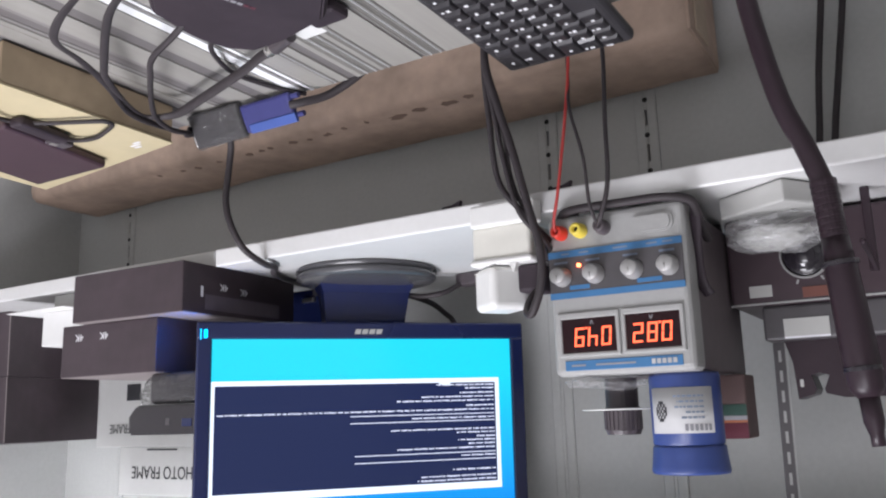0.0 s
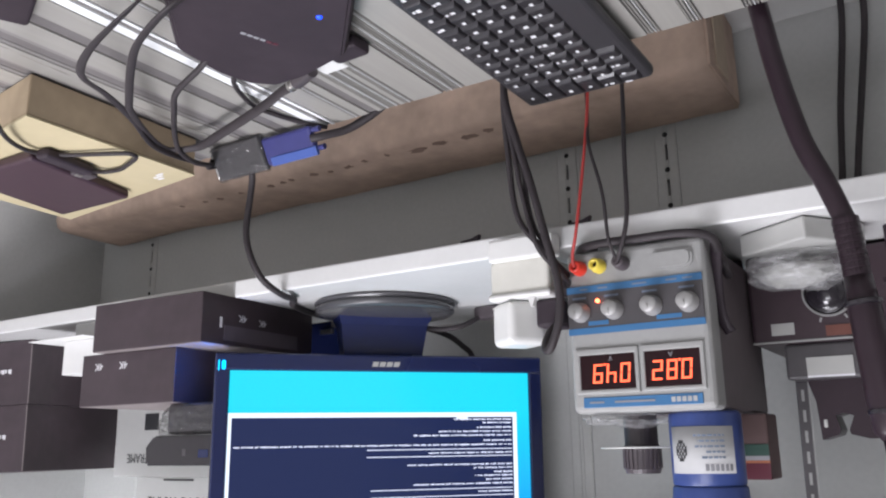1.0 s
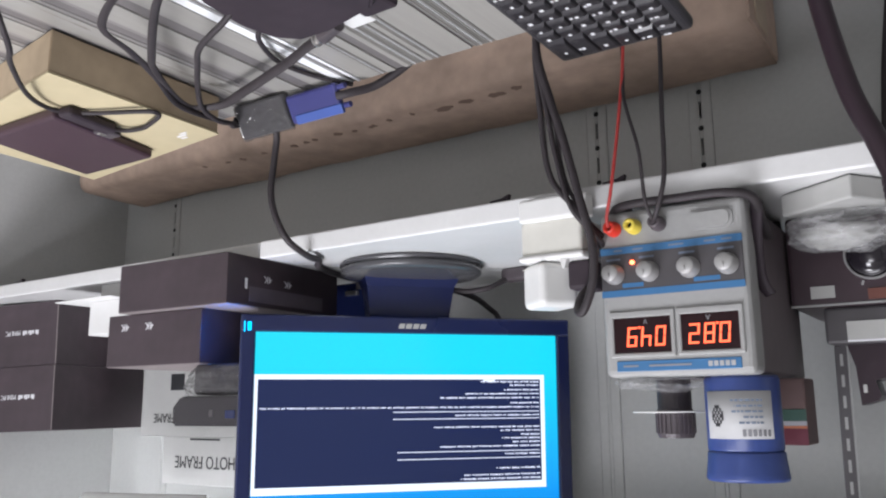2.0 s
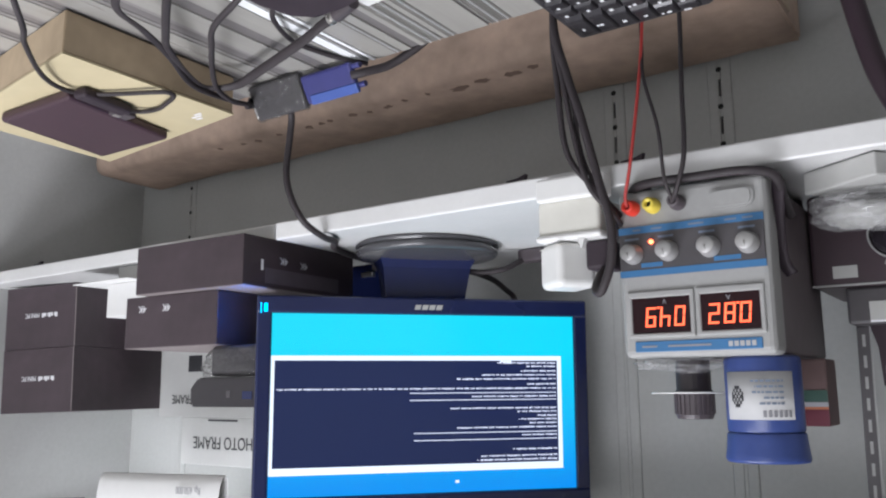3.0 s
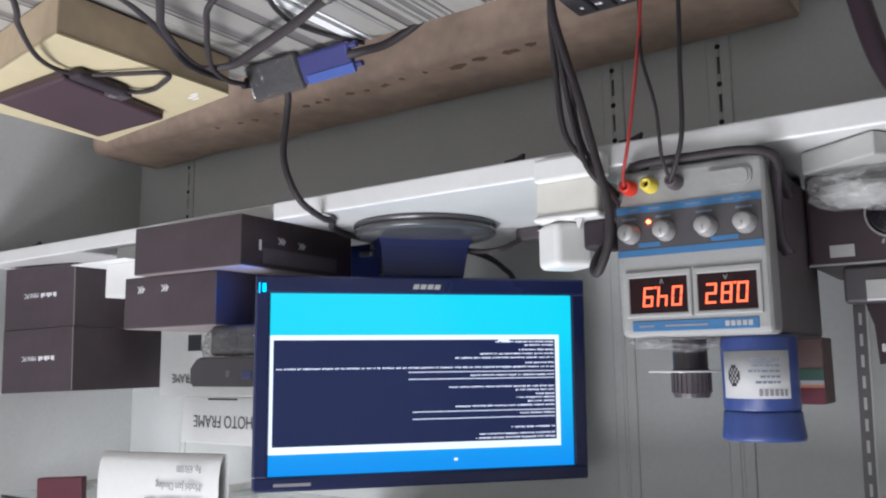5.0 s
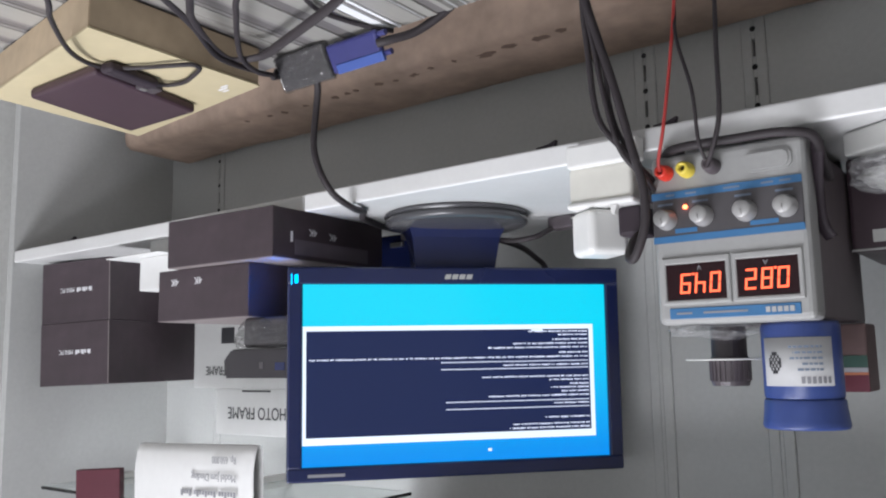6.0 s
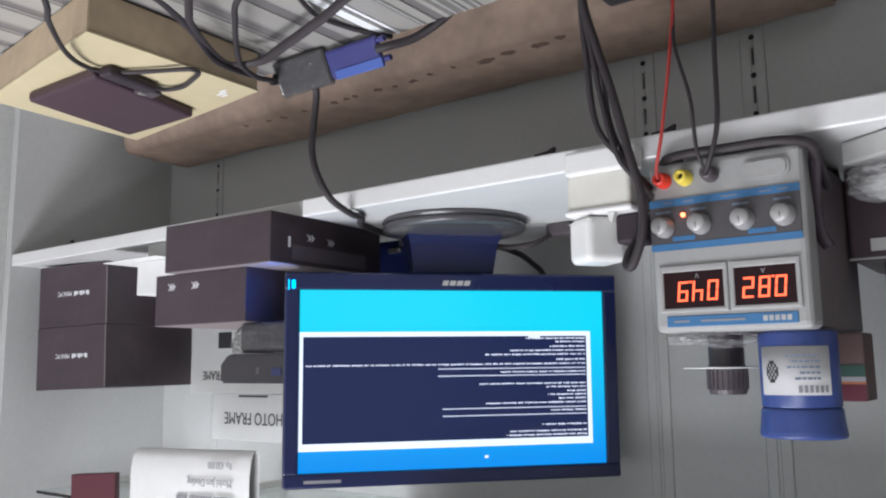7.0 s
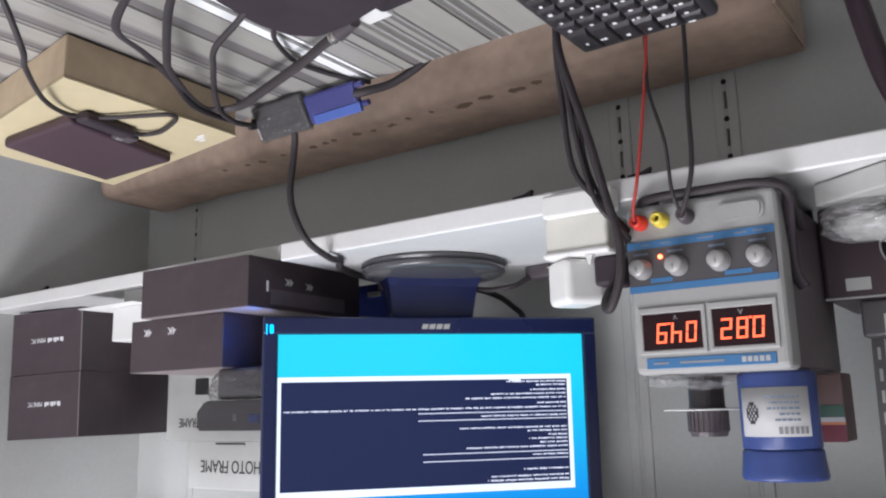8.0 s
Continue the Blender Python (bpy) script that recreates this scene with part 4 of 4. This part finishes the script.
kraft_box()
tab = tagged(empty("hard_drive", pose(0.872, -0.583, BENCH + 0.0465, 0, 0, -1)), "flat dark purple-black portable drive on the carton", "portable drive")
part("case", box((-0.0665, -0.076, 0.0), (0.0665, 0.076, 0.012), 0.004, 3, Matrix(((1, 0.22, 0, 0), (0, 1, 0, 0), (0, 0, 1, 0), (0, 0, 0, 1)))), material("aubergine_plastic", (0.05, 0.026, 0.036), 0.5), tab)
part("socket", box((-0.085, -0.020, 0.002), (-0.066, 0.006, 0.0110), 0.002), M["black"], tab)
part("plug_tip", box((-0.078, -0.016, 0.0105), (-0.071, -0.008, 0.0122), 0.001), M["metal"], tab)
pl = tagged(empty("usb_plug", pose(0.780, -0.624, BENCH + 0.0465, 0, 0, -10)), "moulded black plug on the drive", "plug")
part("grip", box((-0.009, -0.030, 0.001), (0.010, 0.036, 0.012), 0.004, 3), M["matte_black"], pl)
KT = BENCH + 0.050
cable([(0.53, -0.92, 0.754), (0.565, -0.85, 0.80), (0.605, -0.803, 0.83), (0.654, -0.774, 0.825), (0.751, -0.705, 0.808), (0.783, -0.66, 0.802), (0.764, -0.631, KT + 0.001), (0.715, -0.605, KT + 0.002), (0.702, -0.598, KT + 0.003), (0.706, -0.587, KT + 0.003), (0.74, -0.573, KT + 0.001), (0.762, -0.567, KT), (0.781, -0.574, KT + 0.001), (0.784, -0.592, KT + 0.003)], 0.0025, "thin black cable looped onto the carton")


# ---- long brown carton on the lower deck ----
def long_carton():
    x0, x1, y0, y1, z0, z1 = 0.190, 1.510, -0.180, -0.016, 0.551, 0.672
    root = tagged(empty("long_carton", pose(x0, y0, z0)), "long worn brown cardboard box with torn holes along its edge", "cardboard box")
    L, D, H = x1 - x0, y1 - y0, z1 - z0
    rng = random.Random(4)
    bm = bmesh.new()
    n = 66
    prof = ((0.0, 0.0), (0.0, H * 0.5), (0.0, H * 0.84), (0.004, H * 0.95), (0.014, H * 1.0), (D * 0.5, H * 1.005), (D - 0.006, H * 0.985), (D, H * 0.97), (D, 0.0))
    rows = []
    for i in range(n + 1):
        x = L * i / n
        ring = []
        for y, z in prof:
            d = 0.004 * noise.noise(Vector((x * 5, y * 9, z * 9))) + 0.002 * noise.noise(Vector((x * 21, y * 30, z * 30)))
            ring.append(bm.verts.new((x, y - (d if y < 0.02 else 0), max(0, z + (d if z > H * 0.8 else 0)))))
        rows.append(ring)
    for a, b in zip(rows, rows[1:]):
        for k in range(len(prof)):
            j = (k + 1) % len(prof)
            bm.faces.new((a[k], b[k], b[j], a[j]))
    bm.faces.new(rows[0])
    bm.faces.new(rows[-1][::-1])
    bmesh.ops.recalc_face_normals(bm, faces=bm.faces[:])
    part("carton", bm, M["card"], root, "", True)
    # torn spots: ragged dark flecks along the top
    def rise(x, y, z):
        return 0.004 * noise.noise(Vector((x * 5, y * 9, z * 9))) + 0.002 * noise.noise(Vector((x * 21, y * 30, z * 30)))

    for x, size in ((0.318, 0.8), (0.355, 1.1), (0.403, 0.9), (0.445, 1.3), (0.50, 0.35), (0.545, 0.4), (0.581, 0.6), (0.618, 0.35), (0.651, 0.7), (0.70, 0.45), (0.722, 0.5), (0.752, 0.5), (0.821, 0.5), (0.876, 0.55), (0.915, 0.4), (0.97, 0.35)):
        w, h = 0.013 * size * rng.uniform(0.85, 1.15), 0.0090 * size ** 0.5
        y = 0.034 + rng.uniform(-0.004, 0.004)
        k = (y - 0.014) / (D * 0.5 - 0.014)
        at_z = H * (1 + 0.005 * k) + (1 - k) * rise(x, 0.014, H) + k * rise(x, D * 0.5, H * 1.005) + 0.0006
        pts = [(x + w * math.cos(t) * rng.uniform(0.6, 1.2), h * math.sin(t) * rng.uniform(0.5, 1.2)) for t in np.linspace(0, 2 * math.pi, 13)[:-1]]
        part("torn_spot", plate(pts, 0.006, 0, pose(0, y, at_z, -89)), M["card_dark"], root, "dark torn spot")
    part("end_flap", box((-0.004, 0.004, 0.0), (0.0, D - 0.01, H * 0.97), 0.0015), M["card"], root)
    part("end_flap", box((-0.0062, 0.03, 0.0), (-0.0042, D * 0.55, H * 0.9), 0.001), M["card_pale"], root, "paler folded flap")
    return root


long_carton()


# ---- black cartons on the shelf ----
def player_carton(m, w, d, h, label):
    root = tagged(empty("player_carton", m), label, "carton", "black player cartons")
    part("box", box((0, 0, 0), (w, d, h - 0.0008), 0.0012), M["carton"], root)
    # pale sheet: light falling on the lid is put into its colour
    part("lid_sheen", box((0.0008, 0.0008, h - 0.0009), (w - 0.0008, d - 0.0008, h), 0.0003, 1), M["carton_edge"], root, "lid top coloured pale for the light it catches")
    return root


b1 = player_carton(pose(0.794, -0.407, SHELF_A + 0.0003, 0, 0, -3), 0.207, 0.225, 0.0665, "flat black printed carton for a media player")
words("4K", 0.0135, M["white_print"], pose(-0.0004, 0.082, 0.0235) @ SIDE, b1)
words("4K", 0.0135, M["white_print"], pose(-0.0004, 0.122, 0.0255) @ SIDE, b1)
part("print", box((-0.0006, 0.032, 0.030), (0, 0.036, 0.044)), M["white_print"], b1)
part("picture_print", box((-0.0006, 0.040, 0.040), (0.0, 0.19, 0.060)), material("faint_carton_print", (0.12, 0.10, 0.12), 0.5), b1, "faint grey product picture")
b2 = player_carton(pose(0.855, -0.394, SHELF_A + 0.0672, 0, 0, -3), 0.186, 0.20, 0.0725, "flat black printed carton stacked on another")
words("4K", 0.0145, M["white_print"], pose(0.092, -0.0004, 0.013) @ FRONT, b2)
words("4K", 0.0145, M["white_print"], pose(0.142, -0.0004, 0.013) @ FRONT, b2)


def pc_carton(z, label):
    root = tagged(empty("computer_carton", pose(1.393 - (z - SHELF_A) * 0.033, -0.271, z, 0, 0, -14) @ pose(0, 0, 0, 0, -1.9, 0)), label, "carton", "black computer cartons")
    h = 0.1155
    part("box", box((0, 0, 0), (0.168, 0.235, h), 0.0012), M["carton"], root)
    part("edge_wear", box((-0.0006, -0.0006, 0.001), (0.0008, 0.0008, h - 0.001)), M["carton_edge"], root)
    words("MINI PC", 0.0125, M["white_print"], pose(0.085, -0.0005, 0.050) @ FRONT, root, squeeze=0.8)
    for k, w in enumerate((0.0050, 0.0020, 0.0040, 0.0042, 0.0020, 0.0044, 0.0042)):
        part("maker_mark", box((0.043 + k * 0.0054, -0.0006, 0.0510), (0.043 + k * 0.0054 + w, 0, 0.0572 + 0.002 * (k % 3 == 0))), M["white_print"], root)
    return root


pc_carton(SHELF_A + 0.0003, "black carton for a small computer on the shelf")
pc_carton(SHELF_A + 0.1161, "black carton for a small computer stacked on its twin")

white_block = tagged(empty("white_carton", pose(1.09, -0.33, SHELF_A + 0.0003)), "small open white carton with a bent flap", "carton")
part("base", box((0.01, 0.0, 0), (0.087, 0.07, 0.0262), 0.0015), M["white_card"], white_block)
part("box", box((0.0, -0.002, 0.0264), (0.111, 0.07, 0.080), 0.0015), M["paper"], white_block)
part("flap", box((0.02, -0.03, 0.0248), (0.166, 0.04, 0.0262), 0.0004, 1), M["paper"], white_block, "bent white flap")


# ---- photo frame cartons ----
def frame_carton(m, w, d, h, text_z, text_x, label, size):
    root = tagged(empty("photo_frame_carton", m), label, "carton", "white photo frame cartons")
    part("box", box((0, 0, 0), (w, d, h), 0.0015), M["white_card"], root)
    words("PHOTO FRAME", size, M["black_print"], pose(text_x, -0.0006, text_z) @ FRONT, root, squeeze=0.82, align="RIGHT")
    return root


f1 = frame_carton(pose(1.075, -0.105, SHELF_A + 0.0003), 0.286, 0.06, 0.2455, 0.2045, 0.248, "tall white carton lettered photo frame", 0.024)
part("picture_print", box((0.165, -0.0007, 0.132), (0.203, 0.0, 0.162)), M["black_print"], f1, "dark printed picture")
f2 = frame_carton(pose(1.00, -0.100, SHELF_A + 0.2461), 0.297, 0.055, 0.084, 0.034, 0.262, "white carton lettered photo frame lying on another", 0.031)
part("slot", box((0.144, -0.0008, 0.003), (0.222, 0.0, 0.006)), M["black_print"], f2)

remote_pack = tagged(empty("wrapped_device", pose(0.79, -0.385, SHELF_A + 0.1400)), "black device in crinkled clear film on a carton", "device")
part("device", plate([(-0.012, 0.0415), (0.112, 0.0415), (0.127, 0.055), (0.1255, 0.0800), (-0.012, 0.0800)], 0.045, 0.003), M["black_gloss"], remote_pack)
part("socket_row", box((0.004, -0.0006, 0.060), (0.022, 0.001, 0.070)), M["bezel"], remote_pack)
part("socket_row", box((0.045, -0.0006, 0.059), (0.052, 0.001, 0.068)), M["dark_grey"], remote_pack)
part("tray", box((0.0, 0.006, 0.0), (0.094, 0.040, 0.040), 0.006, 3), M["dark_grey"], remote_pack)
fb = bmesh.new()
add_box(fb, (-0.006, -0.002, 0.0005), (0.112, 0.048, 0.043), 0.012, 1)
bmesh.ops.subdivide_edges(fb, edges=fb.edges[:], cuts=3, use_grid_fill=True)
bmesh.ops.triangulate(fb, faces=fb.faces[:])
fb.normal_update()
for v in fb.verts:
    v.co += v.normal * (0.009 * noise.noise(v.co * 38) + 0.006 * noise.noise(v.co * 95))
    v.co.z = max(0.0003, v.co.z)
part("film_wrap", fb, M["wrap"], remote_pack, "crinkled clear film")

# ---- glass shelf above ----
gs = tagged(empty("glass_shelf", pose(0.90, -0.30, 1.3305)), "clear glass shelf on the steel panel", "shelf")
part("pane", box((0.0, 0.0, 0.0), (0.647, 0.296, 0.006), 0.001, 1), M["glass"], gs).visible_shadow = False
for x in (0.3, 0.6):
    part("bracket", box((x - 0.006, 0.06, -0.012), (x + 0.006, 0.3, -0.0005), 0.001, 1), M["metal"], gs)
thing("small_carton", box((0, 0, 0), (0.0765, 0.016, 0.12), 0.0015), M["maroon"], "small dark red carton hanging on the glass shelf's edge", "carton", m=pose(1.260, -0.3195, 1.279, 0, -2, -30))


def price_sign():
    root = tagged(empty("price_sign", pose(0.929, -0.318, 1.352)), "folded white paper price sign on the glass shelf's edge", "sign")
    bm = bmesh.new()
    W, n = 0.290, 12
    prof = [(0.0, 0.05), (0.0005, 0.0), (-0.001, -0.06), (-0.001, -0.085), (0.002, -0.105), (0.007, -0.117), (0.0115, -0.119), (0.0155, -0.112), (0.017, -0.09), (0.017, 0.05)]
    rows = [[bm.verts.new((W * i / n, y + 0.0015 * math.sin(i * 0.7), z - 0.0052 + 0.0093 * i / n)) for y, z in prof] for i in range(n + 1)]
    for a, b in zip(rows, rows[1:]):
        for p in range(len(prof) - 1):
            bm.faces.new((a[p], b[p], b[p + 1], a[p + 1]))
    part("sheet", bm, M["paper"], root, "", True)
    words("Rp. 650.000", 0.0145, M["grey_print"], pose(0.034, -0.0045, -0.107) @ pose(0, 0, 0, 0, -1.8, 0) @ FRONT, root, squeeze=0.78)
    words("Model Jam Dinding", 0.0155, M["grey_print"], pose(0.034, -0.0045, -0.082) @ pose(0, 0, 0, 0, -1.8, 0) @ FRONT, root, squeeze=0.86)
    x = 0.034
    for n_marks in (6, 8, 4):
        bm = bmesh.new()
        for k in range(n_marks):
            add_box(bm, (x, -0.005, -0.0590 + 0.032 * x), (x + 0.0046, -0.0044, -0.0485 + 0.003 * (k % 3 == 0) + 0.032 * x - 0.0042))
            x += 0.0066
        part("print", bm, M["grey_print"], root)
        x += 0.005
    return root


price_sign()


M["station"] = material("dark_station_enamel", (0.048, 0.030, 0.038), 0.45, grain=0.08, stain=0.12)


# ---- soldering station, bag and hot-air tool ----
def station():
    root = tagged(empty("rework_station", pose(-0.14, -0.23, SHELF)), "black soldering rework station with a dial", "soldering station")
    part("case", box((0, 0, 0.004), (0.2995, 0.16, 0.097), 0.004), M["station"], root)
    for x in (0.02, 0.266):
        part("foot", box((x - 0.01, 0.01, 0), (x + 0.01, 0.15, 0.006)), M["black"], root)
    part("panel_edge", box((0.0, -0.0014, 0.0945), (0.2995, 0.0, 0.0966)), M["grey_plastic"], root)
    at = pose(0.223, -0.0005, 0.050, 90, 0, 0)
    part("dial", lathe([(0, 0), (0.021, 0), (0.021, 0.003), (0.0195, 0.0045), (0.017, 0.003), (0.015, 0.014), (0, 0.0145)], 36, at), M["black_gloss"], root, "black dial", True)
    part("scale_ring", lathe([(0.0222, 0), (0.0222, 0.0052), (0.0238, 0.0052), (0.0238, 0.0)], 36, at), M["grey_plastic"], root, "pale ring round the dial")
    for a in (60, 110):
        part("tick", box((-0.001, -0.0016, 0.0255), (0.001, 0, 0.0300), 0, 1, pose(0.223, 0, 0.050, 0, a - 90, 0)), M["grey_plastic"], root)
    part("label", box((0.258, -0.0012, 0.0765), (0.280, 0.0, 0.0885)), M["old_card"], root, "small white label")
    part("label", box((0.205, -0.0012, 0.0820), (0.229, 0.0, 0.0925)), material("brown_label", (0.16, 0.06, 0.045), 0.5), root)
    return root


station()
second = tagged(empty("control_unit", pose(-0.14, -0.22, SHELF + 0.0972)), "dark grey control unit standing on the station", "control unit")
part("case", box((0, 0, 0), (0.272, 0.13, 0.036), 0.003), M["dark_grey"], second)
part("label", box((0.209, -0.0012, 0.0145), (0.252, 0, 0.0325)), M["old_card"], second, "white label")
part("label_edge", box((0.209, -0.0016, 0.0326), (0.252, 0, 0.0345)), M["white_print"], second)
part("cover", plate([(0.0, 0.0361), (0.256, 0.0361), (0.250, 0.058), (0.248, 0.0956), (0.2325, 0.091), (0.2300, 0.086), (0.2335, 0.0720), (0.2255, 0.0695), (0.2170, 0.0725), (0.2225, 0.086), (0.2215, 0.0905), (0.205, 0.0950), (0.0, 0.0950)], 0.05, 0, pose(0, 0.018, 0)), M["gun"], second, "black notched cover")
part("lamp", box((0.2415, 0.0165, 0.0755), (0.2450, 0.0178, 0.0835), 0.0005, 1), M["old_card"], second)

thing("white_box", box((0, 0, 0), (0.078, 0.075, 0.0205), 0.002), M["old_card"], "low white carton on the shelf beside the power supply", "carton", m=pose(0.079, -0.366, SHELF + 0.0011, 0, 0, 34.5))
crumpled("plastic_bag", (0.050, 0.036, 0.0215), M["film"], "crumpled clear plastic bag with white contents", pose(0.094, -0.300, SHELF + 0.0220), 5.0, puff=0.2)
crumpled("cotton_pack", (0.034, 0.022, 0.013), M["old_card"], "white padding inside the clear bag", pose(0.100, -0.300, SHELF + 0.0320), 7.0, "padding", puff=0.1)


strap = tagged(empty("perforated_strap", pose(0.1190, -0.185, SHELF + 0.1334, 0, 1, 0)), "slim dark perforated strap standing on the unit", "strap")
part("band", box((0, 0, 0), (0.0115, 0.0015, 0.20), 0.0004, 1), M["dark_grey"], strap)
part("bright_edge", box((-0.0016, -0.0004, 0), (-0.0002, 0.0015, 0.20)), M["grey_plastic"], strap)
for k in range(9):
    part("slot", box((0.0040, -0.0006, 0.008 + k * 0.021), (0.0068, 0.0001, 0.020 + k * 0.021)), M["grey_plastic"], strap)


def hot_air_tool():
    root = tagged(empty("hot_air_tool", pose(0, 0, 0)), "black hot-air gun hanging by its ribbed hose", "hot-air gun")
    part("hose", tube([(0.16, -0.22, 0.562), (0.13, -0.32, 0.575), (0.103, -0.398, 0.65), (0.087, -0.420, 0.74), (0.079, -0.42, 0.80), (0.066, -0.42, 0.868), (0.051, -0.42, 0.912), (0.041, -0.42, 0.945), (0.039, -0.42, 0.955)], 0.0085, 14, 8), M["gun"], root, "smooth black hose", True)
    axis0, axis1 = Vector((0.041, -0.42, 0.943)), Vector((0.028, -0.42, 1.115))
    m = Matrix.Translation(axis0) @ (axis1 - axis0).to_track_quat("Z", "Y").to_matrix().to_4x4()
    prof = [(0, 0), (0.0102, 0)]
    for i in range(9):
        z = 0.002 + i * 0.0052
        prof += [(0.0104, z), (0.0104, z + 0.003), (0.0099, z + 0.0032), (0.0099, z + 0.005)]
    part("strain_relief", lathe(prof + [(0, 0.049)], 20, m), M["gun"], root, "ribbed strain relief")
    part("handle", lathe([(0, 0.048), (0.0105, 0.048), (0.0112, 0.066), (0.0115, 0.068), (0.0120, 0.070), (0.0128, 0.10), (0.0134, 0.145), (0.0128, 0.165), (0.008, 0.172), (0, 0.172)], 28, m), M["gun"], root, "", True)
    for z in (0.066, 0.148):
        part("ring", lathe([(0.0118, z), (0.0142, z + 0.001), (0.0142, z + 0.004), (0.0118, z + 0.005)], 28, m), M["black_gloss"], root)
    part("nozzle", lathe([(0, 0.17), (0.0075, 0.17), (0.0075, 0.19), (0.005, 0.200), (0.005, 0.208), (0.0036, 0.208), (0.0036, 0.195)], 20, m), M["gun"], root, "", True)
    return root


hot_air_tool()
# hook that carries the tool on the shelf lip
hook = bmesh.new()
add_box(hook, (0.0155, -0.4345, 0.9955), (0.0195, -0.28, 1.0), 0.001, 1)
add_box(hook, (0.0155, -0.285, 0.9205), (0.0235, -0.279, 1.0), 0.001, 1)
thing("tool_rest", hook, M["gun"], "black bent rest holding the hot-air gun", "tool rest")
